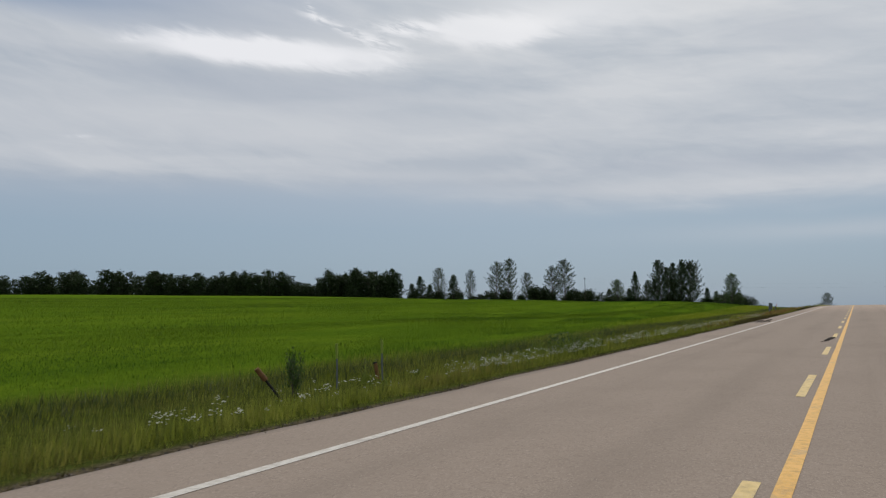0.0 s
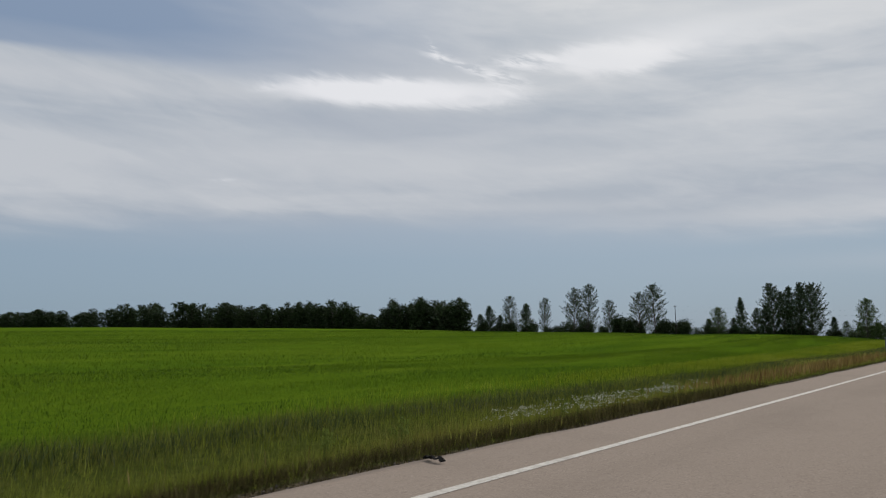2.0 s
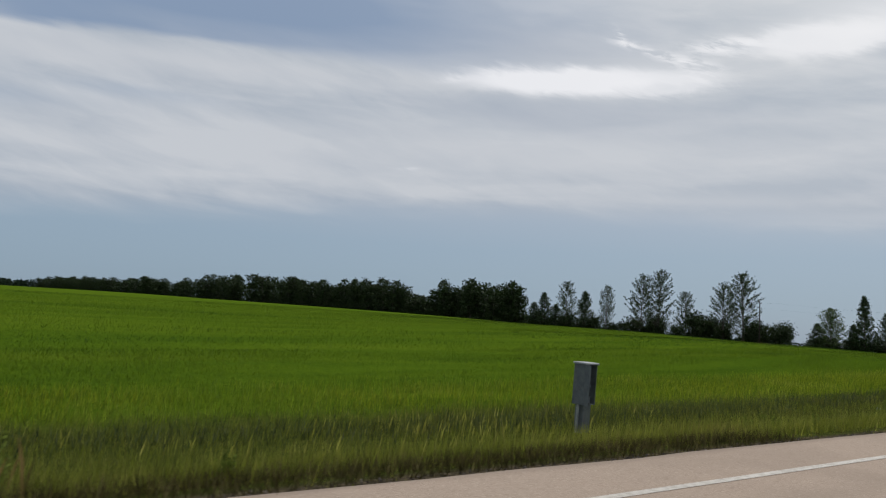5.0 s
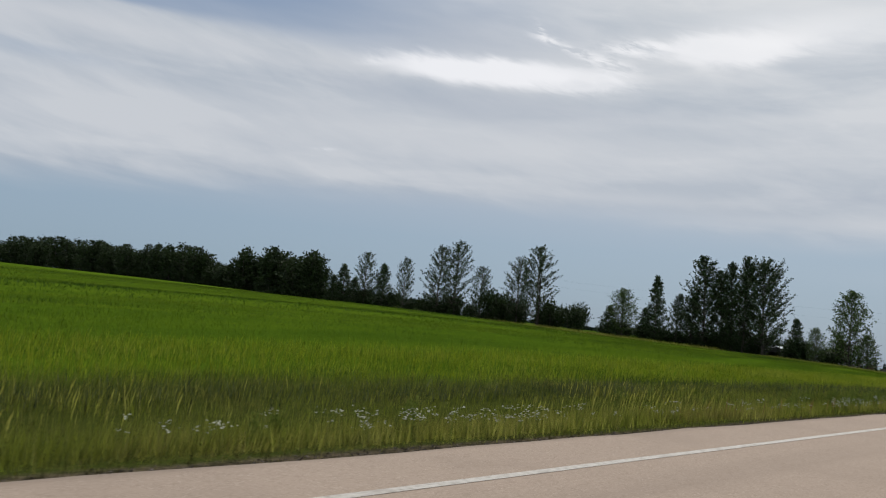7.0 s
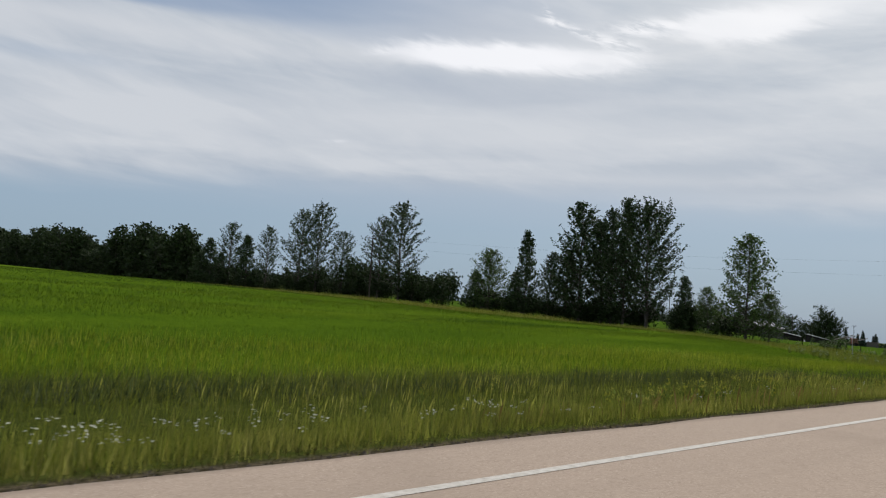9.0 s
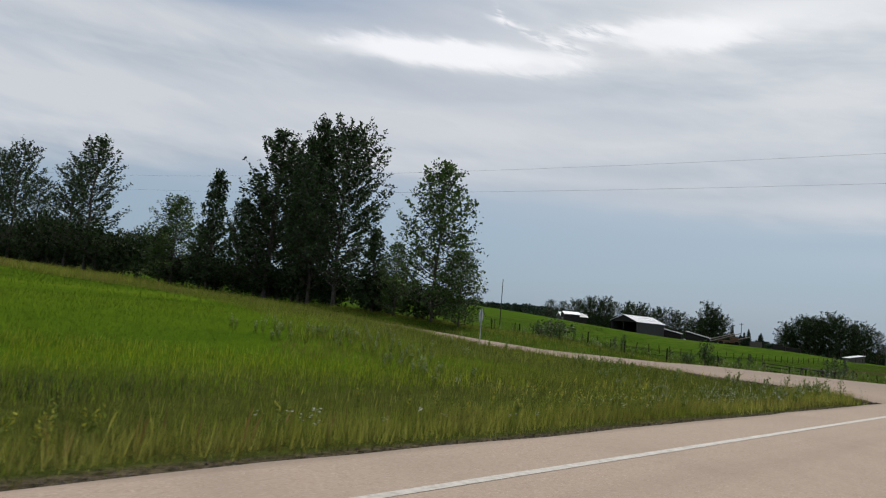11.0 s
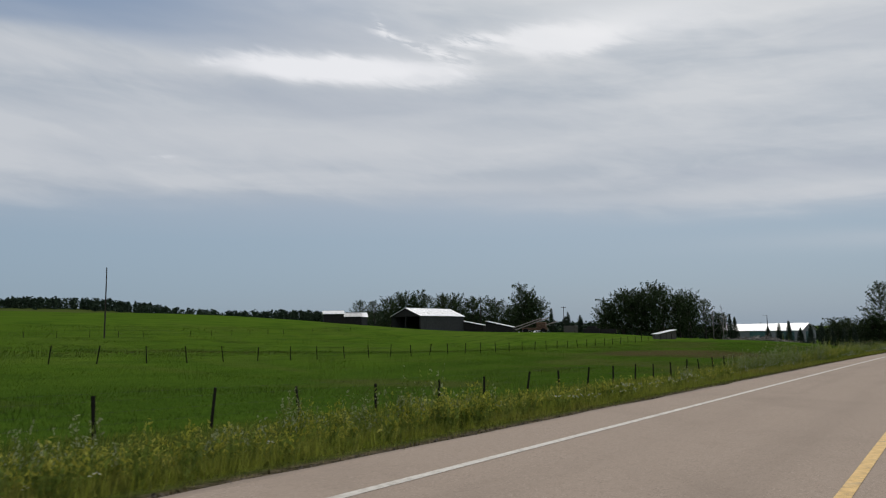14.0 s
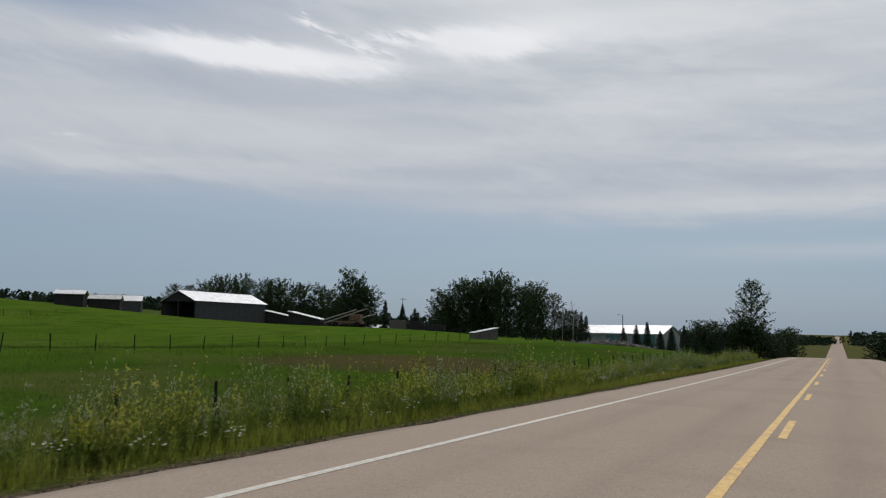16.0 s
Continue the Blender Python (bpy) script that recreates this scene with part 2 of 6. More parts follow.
def ground_material():
    """Soil and low growth: sward in the fields, drier in the ditch, bare grit by the road."""
    m = bpy.data.materials.new("grassy_ground")
    m.use_nodes = True
    n = Nodes(m.node_tree)
    b = m.node_tree.nodes["Principled BSDF"]
    where = n.add("NewGeometry").outputs["Position"]
    sep = n.add("SeparateXYZ")
    n.link(where, sep.inputs[0])
    x, y = sep.outputs[0], sep.outputs[1]
    a = n.math("ABSOLUTE", x)
    rows = n.add("Mapping")
    rows.inputs["Scale"].default_value = (0.35, 0.06, 0.3)
    rows.inputs["Rotation"].default_value = (0, 0, 0.35)
    n.link(where, rows.inputs[0])
    swath = n.noise(rows.outputs[0], 0.55, 6.0, 0.6, 0.6)
    tuft = n.noise(where, 2.2, 7.0, 0.7)
    blade = n.noise(where, 14.0, 4.0, 0.7)
    crop = n.ramp(n.math("ADD", n.math("MULTIPLY", swath, 0.6), n.math("MULTIPLY", tuft, 0.4)), [(0.3, CROP[0]), (0.5, CROP[1]), (0.68, CROP[2])])
    crop = n.mix(n.math("MULTIPLY", n.step(0.35, 0.7, blade), 0.35), crop, CROP[0])
    grazed = n.ramp(n.math("ADD", n.math("MULTIPLY", tuft, 0.55), n.math("MULTIPLY", swath, 0.45)), [(0.3, PASTURE[0]), (0.5, PASTURE[1]), (0.7, PASTURE[2])])
    brown = n.step(0.50, 0.62, n.noise(where, 0.045, 3.0, 0.5, 0.8))
    grazed = n.mix(n.math("MULTIPLY", brown, 0.5), grazed, (0.085, 0.08, 0.03))
    # better grazing farther up, with rank clumps in it, and a stubble rise behind
    clumps = n.noise(rows.outputs[0], 1.7, 5.0, 0.65, 0.8)
    better = n.ramp(clumps, [(0.36, (0.032, 0.068, 0.009)), (0.47, (0.060, 0.112, 0.012)), (0.68, (0.084, 0.140, 0.015))])
    grazed = n.mix(n.math("MULTIPLY", n.step(36.0, 60.0, a), 0.75), grazed, better)
    grazed = n.mix(n.math("MULTIPLY", n.step(250.0, 330.0, a), 0.75), grazed, (0.060, 0.070, 0.024))
    # a worn, dried-out hollow in the pasture
    hx, hy = n.math("DIVIDE", n.math("ADD", x, 31.0), 13.0), n.math("DIVIDE", n.math("SUBTRACT", y, 445.0), 12.0)
    hollow = n.math("ADD", n.math("ADD", n.math("MULTIPLY", hx, hx), n.math("MULTIPLY", hy, hy)), n.math("MULTIPLY", n.math("SUBTRACT", tuft, 0.5), 1.6))
    grazed = n.mix(n.math("MULTIPLY", n.step(1.3, 0.6, hollow), 0.85), grazed, (0.072, 0.058, 0.028))
    verge = n.ramp(n.math("ADD", n.math("MULTIPLY", tuft, 0.6), n.math("MULTIPLY", blade, 0.4)), [(0.3, VERGE[0]), (0.5, VERGE[1]), (0.7, VERGE[2])])
    verge = n.mix(n.math("MULTIPLY", n.step(540.0, 620.0, y), 0.8), verge, (0.085, 0.082, 0.036))
    wob = n.math("MULTIPLY", n.math("SUBTRACT", n.noise(where, 0.25, 3.0), 0.5), 5.0)
    yw = n.math("ADD", y, wob)
    field = n.mix(n.step(290.0, 298.0, n.math("ADD", yw, n.math("MULTIPLY", x, -0.075))), crop, grazed)
    far_wide = n.math("MULTIPLY", n.math("MAXIMUM", n.math("SUBTRACT", y, 520.0), 0.0), 0.12)
    col = n.mix(n.step(15.0, 19.0, n.math("SUBTRACT", n.math("ADD", a, n.math("MULTIPLY", wob, 0.5)), far_wide)), verge, field)
    grit = n.mix(n.step(0.35, 0.65, n.noise(where, 7.0, 5.0, 0.75)), (0.035, 0.032, 0.018), (0.15, 0.12, 0.08))
    col = n.mix(n.step(5.5, 5.1, n.math("ADD", a, n.math("MULTIPLY", wob, 0.10))), col, grit)
    n.link(col, b.inputs["Base Color"])
    b.inputs["Roughness"].default_value = 1.0
    b.inputs["Specular IOR Level"].default_value = 0.0
    bp = n.add("Bump")
    bp.inputs["Strength"].default_value = 0.9
    bp.inputs["Distance"].default_value = 0.25
    n.link(n.math("ADD", tuft, n.math("MULTIPLY", swath, 1.5)), bp.inputs["Height"])
    n.link(bp.outputs[0], b.inputs["Normal"])
    return m


CROP = [(0.046, 0.098, 0.008), (0.090, 0.152, 0.010), (0.132, 0.192, 0.015)]
PASTURE = [(0.020, 0.045, 0.007), (0.044, 0.086, 0.010), (0.074, 0.124, 0.016)]
VERGE = [(0.030, 0.042, 0.010), (0.062, 0.078, 0.016), (0.110, 0.112, 0.030)]

MAT = {
    "asphalt": asphalt_material(),
    "ground": ground_material(),
    "apron": asphalt_material("tan_road_gravel", False),
    "gravel": material("pale_gravel", [(0.20, 0.17, 0.15), (0.33, 0.29, 0.25), (0.44, 0.39, 0.34)], 18, 0.95, 0.6, 40, by="world", patch=((0.17, 0.14, 0.12), 0.5, 0.5, 0.75, 0.4)),
    "grit": material("shoulder_grit", [(0.045, 0.038, 0.032), (0.11, 0.092, 0.076), (0.21, 0.18, 0.15)], 22, 0.95, 0.8, 30, by="world", piece=0.4),
    "white_paint": material("worn_white_paint", [(0.36, 0.32, 0.27), (0.54, 0.505, 0.45), (0.64, 0.605, 0.55)], 14, 0.6, 0.3, 60, by="world", patch=((0.36, 0.32, 0.28), 2.5, 0.55, 0.7, 0.6)),
    "yellow_paint": material("worn_yellow_paint", [(0.44, 0.26, 0.08), (0.68, 0.385, 0.085), (0.76, 0.45, 0.13)], 14, 0.6, 0.3, 60, by="world", patch=((0.36, 0.27, 0.17), 2.5, 0.56, 0.72, 0.6)),
    "faded_yellow": material("faded_yellow_paint", [(0.42, 0.30, 0.14), (0.62, 0.46, 0.19), (0.70, 0.53, 0.25)], 12, 0.65, 0.3, 60, by="world", patch=((0.36, 0.29, 0.21), 3.0, 0.5, 0.7, 0.7)),
    "amber_paint": material("worn_amber_paint", [(0.42, 0.27, 0.11), (0.64, 0.42, 0.15), (0.72, 0.50, 0.21)], 12, 0.65, 0.3, 60, by="world", patch=((0.34, 0.25, 0.15), 3.0, 0.52, 0.7, 0.6)),
    "tar": material("crack_tar", [(0.014, 0.012, 0.011), (0.028, 0.023, 0.02), (0.05, 0.041, 0.035)], 12, 0.95, 0.3, 40, by="world", spec=0.03),
    "rubber": material("shredded_rubber", [(0.010, 0.010, 0.010), (0.024, 0.022, 0.021)], 9, 0.9, 0.5, 30, spec=0.05),
    "grass": material("verge_grass", [(0.150, 0.190, 0.020), (0.235, 0.270, 0.038), (0.34, 0.335, 0.078)], 0.9, 0.7, by="world", patch=((0.23, 0.165, 0.06), 0.22, 0.50, 0.66, 0.55), thin=0.5, piece=0.3, spec=0.15),
    "ditch_grass": material("ditch_grass", [(0.135, 0.178, 0.020), (0.21, 0.245, 0.036), (0.285, 0.29, 0.07)], 0.7, 0.7, by="world", patch=((0.15, 0.115, 0.055), 0.3, 0.5, 0.68, 0.45), thin=0.5, piece=0.3, spec=0.12),
    "crop_leaf": material("green_cereal_leaf", [(0.076, 0.138, 0.009), (0.110, 0.180, 0.013), (0.152, 0.218, 0.020)], 0.3, 0.65, by="world", patch=((0.034, 0.088, 0.012), 0.10, 0.49, 0.63, 0.85), thin=0.5, piece=0.22, spec=0.1, stretch=(1, 0.2, 1)),
    "edge_leaf": material("pale_field_edge_grass", [(0.20, 0.26, 0.016), (0.28, 0.345, 0.026), (0.36, 0.40, 0.055)], 0.5, 0.7, by="world", patch=((0.14, 0.25, 0.020), 0.12, 0.5, 0.65, 0.7), thin=0.5, piece=0.25, spec=0.1, stretch=(1, 0.4, 1)),
    "sedge": material("dark_ditch_sedge", [(0.040, 0.062, 0.022), (0.072, 0.098, 0.036), (0.135, 0.150, 0.075)], 1.3, 0.8, by="world", patch=((0.13, 0.14, 0.085), 0.4, 0.56, 0.7, 0.7), thin=0.35, piece=0.35, spec=0.1, stretch=(1, 0.5, 1)),
    "pasture_leaf": material("pasture_grass", [(0.055, 0.105, 0.011), (0.082, 0.142, 0.016), (0.12, 0.175, 0.026)], 0.5, 0.7, by="world", patch=((0.088, 0.082, 0.028), 0.05, 0.52, 0.64, 0.6), thin=0.4, piece=0.3, spec=0.15),
    "dry_grass": material("dry_seed_grass", [(0.15, 0.10, 0.035), (0.23, 0.16, 0.055), (0.31, 0.25, 0.10)], 1.2, 0.8, by="world", thin=0.45, piece=0.35, spec=0.1),
    "stubble": material("dull_brown_stubble", [(0.060, 0.060, 0.020), (0.115, 0.100, 0.038), (0.19, 0.165, 0.075)], 2.0, 0.9, by="world", thin=0.2, piece=0.4, spec=0.05),
    "straw": material("straw_yellow_grass", [(0.27, 0.28, 0.045), (0.37, 0.37, 0.075), (0.47, 0.44, 0.13)], 1.1, 0.8, by="world", thin=0.5, piece=0.3, spec=0.1),
    "weed_leaf": material("weed_leaf", [(0.095, 0.135, 0.020), (0.155, 0.205, 0.036), (0.225, 0.265, 0.066)], 1.1, 0.7, by="world", thin=0.4, piece=0.35, spec=0.15),
    "weed_bloom": material("yellow_clover_bloom", [(0.28, 0.29, 0.035), (0.40, 0.39, 0.06), (0.50, 0.47, 0.12)], 1.1, 0.8, by="world", thin=0.3, piece=0.25, spec=0.1),
    "pale_bloom": material("pale_clover_bloom", [(0.22, 0.26, 0.12), (0.33, 0.36, 0.19), (0.48, 0.50, 0.32)], 1.1, 0.8, by="world", thin=0.3, piece=0.25, spec=0.1),
    "daisy": material("white_daisy_petal", [(0.42, 0.43, 0.33), (0.58, 0.58, 0.48), (0.68, 0.68, 0.60)], 3.0, 0.7, by="world", thin=0.25, piece=0.15, spec=0.2),
    "bark": material("grey_bark", [(0.035, 0.03, 0.025), (0.075, 0.065, 0.055), (0.13, 0.12, 0.10)], 3.0, 0.9, 0.8, 12),
    "pale_bark": material("weathered_dead_bark", [(0.12, 0.11, 0.10), (0.22, 0.20, 0.18), (0.30, 0.28, 0.26)], 3.0, 0.9, 0.8, 12),
    "poplar_leaf": material("poplar_leaf", [(0.017, 0.036, 0.011), (0.030, 0.058, 0.016), (0.052, 0.086, 0.027)], 0.6, 0.5, thin=0.15, piece=0.5, spec=0.3),
    "green_leaf": material("green_tree_leaf", [(0.032, 0.065, 0.012), (0.055, 0.102, 0.018), (0.085, 0.140, 0.030)], 0.6, 0.5, thin=0.3, piece=0.4, spec=0.4),
    "bush_leaf": material("shrub_leaf", [(0.014, 0.028, 0.009), (0.026, 0.045, 0.013), (0.042, 0.064, 0.021)], 0.6, 0.65, thin=0.15, piece=0.45, spec=0.2),
    "needle": material("spruce_needle", [(0.010, 0.022, 0.012), (0.018, 0.036, 0.018), (0.032, 0.052, 0.026)], 1.0, 0.6, thin=0.08, piece=0.4, spec=0.3),
    "post_wood": material("dark_post_wood", [(0.010, 0.009, 0.008), (0.022, 0.019, 0.016), (0.04, 0.034, 0.028)], 2.0, 0.95, 0.5, 10, spec=0.05, stretch=(6, 6, 0.6)),
    "wood": material("weathered_grey_wood", [(0.05, 0.045, 0.04), (0.10, 0.09, 0.08), (0.17, 0.155, 0.14)], 3.0, 0.9, 0.6, 14, stretch=(6, 6, 1)),
    "dark_wood": material("dark_barn_boards", [(0.010, 0.009, 0.009), (0.020, 0.018, 0.018), (0.038, 0.034, 0.032)], 2.0, 0.9, 0.5, 12, piece=0.3, stretch=(4, 4, 0.6)),
    "grey_boards": material("grey_barn_boards", [(0.032, 0.032, 0.034), (0.055, 0.055, 0.058), (0.082, 0.082, 0.085)], 2.0, 0.9, 0.5, 12, piece=0.25, stretch=(4, 4, 0.6)),
    "pole_wood": material("brown_pole_wood", [(0.022, 0.018, 0.014), (0.042, 0.034, 0.028), (0.07, 0.057, 0.046)], 2.0, 0.9, 0.5, 10, stretch=(6, 6, 0.6)),
    "roof_metal": material("bright_galvanised_roof", [(0.55, 0.56, 0.58), (0.70, 0.71, 0.73), (0.80, 0.81, 0.83)], 0.8, 0.42, 0.15, 3, metal=0.35, patch=((0.42, 0.40, 0.38), 0.25, 0.55, 0.75, 0.4), spec=0.5),
    "shed_roof": material("dull_shed_roof", [(0.30, 0.30, 0.30), (0.46, 0.46, 0.46), (0.60, 0.60, 0.60)], 0.9, 0.55, 0.2, 3, metal=0.2, patch=((0.22, 0.19, 0.17), 0.5, 0.5, 0.75, 0.5)),
    "siding": material("pale_metal_siding", [(0.20, 0.225, 0.24), (0.26, 0.285, 0.30), (0.32, 0.345, 0.355)], 0.6, 0.55, 0.1, 4),
    "teal": material("teal_door_paint", [(0.05, 0.12, 0.13), (0.075, 0.165, 0.17), (0.10, 0.20, 0.20)], 0.8, 0.6, 0.1, 4),
    "galvanised": material("galvanised_steel", [(0.28, 0.29, 0.30), (0.40, 0.41, 0.42), (0.50, 0.51, 0.52)], 6.0, 0.45, 0.1, 20, metal=0.7),
    "sign_back": material("aluminium_sign_back", [(0.30, 0.31, 0.32), (0.38, 0.39, 0.40), (0.46, 0.46, 0.47)], 5.0, 0.5, 0.05, 20, metal=0.25),
    "sign_red": material("red_sign_face", [(0.45, 0.02, 0.02), (0.55, 0.03, 0.03)], 4.0, 0.45),
    "red_plastic": material("red_plastic", [(0.45, 0.05, 0.03), (0.60, 0.09, 0.05)], 5.0, 0.5),
    "cabinet": material("grey_green_cabinet_paint", [(0.085, 0.095, 0.10), (0.125, 0.138, 0.14), (0.17, 0.185, 0.18)], 5.0, 0.6, 0.1, 20, patch=((0.14, 0.11, 0.08), 2.0, 0.55, 0.75, 0.5)),
    # near-black for dark fittings and for shade painted into openings
    "cabinet_dark": material("black_fittings_and_shade", [(0.008, 0.008, 0.008), (0.02, 0.02, 0.02)], 6.0, 0.8),
    "lime_plastic": material("lime_yellow_plastic", [(0.20, 0.26, 0.04), (0.28, 0.34, 0.06)], 4.0, 0.5),
    "orange_rust": material("rust_orange_paint", [(0.09, 0.04, 0.016), (0.18, 0.085, 0.03), (0.26, 0.13, 0.05)], 6.0, 0.7, 0.2, 20),
    "wire": material("dull_wire", [(0.03, 0.03, 0.03), (0.06, 0.06, 0.055)], 5.0, 0.75, metal=0.3),
    "rust": material("rusty_steel", [(0.06, 0.035, 0.022), (0.12, 0.07, 0.045), (0.20, 0.13, 0.09)], 3.0, 0.85, 0.3, 10),
    "far_wood": material("distant_forest", [(0.018, 0.032, 0.020), (0.030, 0.050, 0.030), (0.048, 0.068, 0.042)], 0.05, 0.9, by="world", piece=0.3, spec=0.1),
    "insulator": material("brown_porcelain", [(0.10, 0.05, 0.03), (0.14, 0.07, 0.04)], 6.0, 0.3),
}

# ---- the lie of the land ----
# the road's height along its length
PROFILE = np.array([
    (-300, -5.0), (-40, -0.65), (0, -0.0), (40, 0.72), (80, 1.49), (120, 2.34),
    (160, 2.85), (200, 3.29), (240, 3.42), (280, 3.18), (320, 2.8), (360, 2.2),
    (400, 1.59), (440, 0.84), (480, 0.45), (520, -0.55), (560, -2.3), (640, -6.0),
    (700, -8.3), (760, -9.2), (850, -8.6), (1050, -7.7), (1500, -6.0), (4000, 0.0),
]).T
# low swells of the fields: distance from the road and along it, with their breadths and heights
SWELL_D = np.array([40, 90, 160, 260, 400, 650.0])
SWELL_DW = np.array([22, 32, 45, 70, 100, 200.0])
SWELL_Y = np.array([-60, 40, 120, 190, 250, 310, 380, 460, 550, 680, 900.0])
SWELL_YW = np.array([80, 60, 50, 45, 42, 45, 50, 60, 75, 110, 200.0])
SWELLS = np.array([
    (-0.00, -0.01, -0.80, 1.11, 0.54, 0.62, -1.93, -0.64, 1.10, 0.65, 0.11),
    (-0.00, -0.02, -0.52, 0.43, 0.84, 0.32, -1.40, -3.65, 2.44, 0.93, 0.14),
    (-0.05, -0.09, 0.46, 0.71, 0.98, -0.16, 1.04, 2.43, 0.68, 2.16, 0.34),
    (-0.14, -0.39, 0.16, 0.93, 0.43, -1.69, -1.48, 3.63, 0.54, 0.15, 1.74),
    (-0.15, -1.11, -0.53, 0.31, 0.18, -0.38, -2.64, -1.03, 2.08, 1.32, 13.91),
    (-0.03, -0.32, -0.08, 0.13, 0.09, -0.23, -0.84, -2.62, 3.46, 23.33, 1.28),
])


def road_z(y):
    y = np.asarray(y, float)
    return np.mean([np.interp(y + o, *PROFILE) for o in (-24, -16, -8, 0, 8, 16, 24)], 0)


def smoothstep(lo, hi, v):
    t = np.clip((v - lo) / (hi - lo), 0, 1)
    return t * t * (3 - 2 * t)


def open_z(x, y):
    """The land without the side road."""
    x, y = np.broadcast_arrays(np.asarray(x, float), np.asarray(y, float))
    a = np.abs(x)
    z = road_z(y) / (1 + (np.maximum(a - 20, 0) / 220) ** 2)
    z = z + np.interp(a, [0, 4.55, 4.85, 5.55, 8, 11, 14, 20, 30], [-0.35, -0.35, -0.035, -0.085, -0.55, -0.95, -0.95, -0.6, -0.3])
    d = np.clip(np.minimum(-x, 1500) - 22, 0, None)
    z = z + 45 * (1 - np.exp(-d / 900)) * (1 - 0.8 * smoothstep(380, 750, y))
    gx = np.exp(-(((-x)[..., None] - SWELL_D) / SWELL_DW) ** 2)
    gy = np.exp(-((y[..., None] - SWELL_Y) / SWELL_YW) ** 2)
    # a farther rise behind the pasture
    z = z + 13.0 * np.exp(-((x + 700) / 120) ** 2 - ((y - 500) / 90) ** 2)
    return z + np.einsum("...i,ij,...j->...", gx, SWELLS, gy) * smoothstep(6, 13, a)


def side_y(x):
    """The middle of the side road."""
    x = np.asarray(x, float)
    return 306.8 + 0.075 * (x + 10) - 0.05 * np.clip(-x - 180, 0, None)


def side_z(x):
    x = np.asarray(x, float)
    f = smoothstep(-4, -34, x)
    return (road_z(side_y(x)) - 0.07) * (1 - f) + (open_z(np.minimum(x, -22), side_y(x)) + 0.15 - 0.75 * smoothstep(-18, -32, x)) * f


def side_half(x):
    """Half breadths of the side road, towards and away, flaring at the junction."""
    near = np.interp(x, [-60, -30, -20, -15.3, -13.1, -10.3, -8.9, -7.6, -6.5, -5.9, -5], [2.6, 2.8, 3.0, 4.4, 5.8, 7.8, 9.0, 10.4, 11.9, 13.0, 14.4])
    far = np.interp(x, [-60, -34, -29, -26.5, -24, -20, -13, -10, -8.5, -7, -6, -5], [2.6, 2.6, 3.6, 5.4, 6.4, 6.9, 7.0, 7.5, 8.2, 9.5, 11.0, 13.5])
    return near, far


def apron_z(x, y):
    """The junction's surface: level with the highway at its edge, then falling in with the side road."""
    flat = smoothstep(-4.6, -16, x)
    return (road_z(y) - 0.012) * (1 - flat) + side_z(x) * flat


def ground_z(x, y):
    x, y = np.broadcast_arrays(np.asarray(x, float), np.asarray(y, float))
    z = open_z(x, y)
    off = y - side_y(x)
    near, far = side_half(np.minimum(x, -5))
    d = np.where(off < 0, -off - near, off - far)
    w = smoothstep(6.0, 0.2, d) * smoothstep(-4.5, -5.2, x)
    # a low grassed bank along its near side
    bank = 0.2 * np.exp(-((d - 1.9) / 1.1) ** 2) * smoothstep(-12, -20, x) * (off < 0)
    return z * (1 - w) + (apron_z(x, y) - 0.10) * w + bank


def raw_mesh(name, verts, faces, mats, smooth=False, index=None):
    """A mesh from arrays; all faces have the same number of corners."""
    verts, faces = np.asarray(verts, np.float32), np.asarray(faces, np.int32)
    me = bpy.data.meshes.new(name)
    me.vertices.add(len(verts))
    me.vertices.foreach_set("co", verts.ravel())
    k = faces.shape[1]
    me.loops.add(faces.size)
    me.loops.foreach_set("vertex_index", faces.ravel())
    me.polygons.add(len(faces))
    me.polygons.foreach_set("loop_start", np.arange(0, faces.size, k, dtype=np.int32))
    if index is not None:
        me.polygons.foreach_set("material_index", np.asarray(index, np.int32))
    me.polygons.foreach_set("use_smooth", np.full(len(faces), smooth))
    for m in mats if isinstance(mats, (list, tuple)) else [mats]:
        me.materials.append(MAT[m])
    me.update(calc_edges=True)
    return me


def grid_faces(rows, cols):
    i = np.arange(rows - 1)[:, None] * cols + np.arange(cols - 1)[None]
    return np.stack([i, i + 1, i + cols + 1, i + cols], -1).reshape(-1, 4)


def sheet(name, xs, ys, zfun, mat, smooth=True):
    gx, gy = np.meshgrid(xs, ys)
    v = np.stack([gx, gy, zfun(gx, gy)], -1).reshape(-1, 3)
    return new(name, raw_mesh(name, v, grid_faces(len(ys), len(xs)), mat, smooth))


def steps(*parts):
    return np.unique(np.concatenate([np.arange(a, b, s) for a, b, s in parts]).round(3))


GX = steps((-4600, -1600, 500), (-1600, -600, 60), (-600, -240, 20), (-240, -60, 8), (-60, -22, 3), (-22, -6, 1), (-6, -4.5, 0.25), (-4.5, 4.5, 3), (4.5, 6, 0.25), (6, 22, 2), (22, 100, 12), (100, 600, 60), (600, 4601, 500))
GY = steps((-1200, -60, 60), (-60, 284, 5), (284, 324, 1), (324, 700, 5), (700, 1200, 25), (1200, 4801, 240))
tagged(sheet("ground", GX, GY, ground_z, "ground"), "green fields and rough grassy verge beside the highway", "ground", kind="structure")


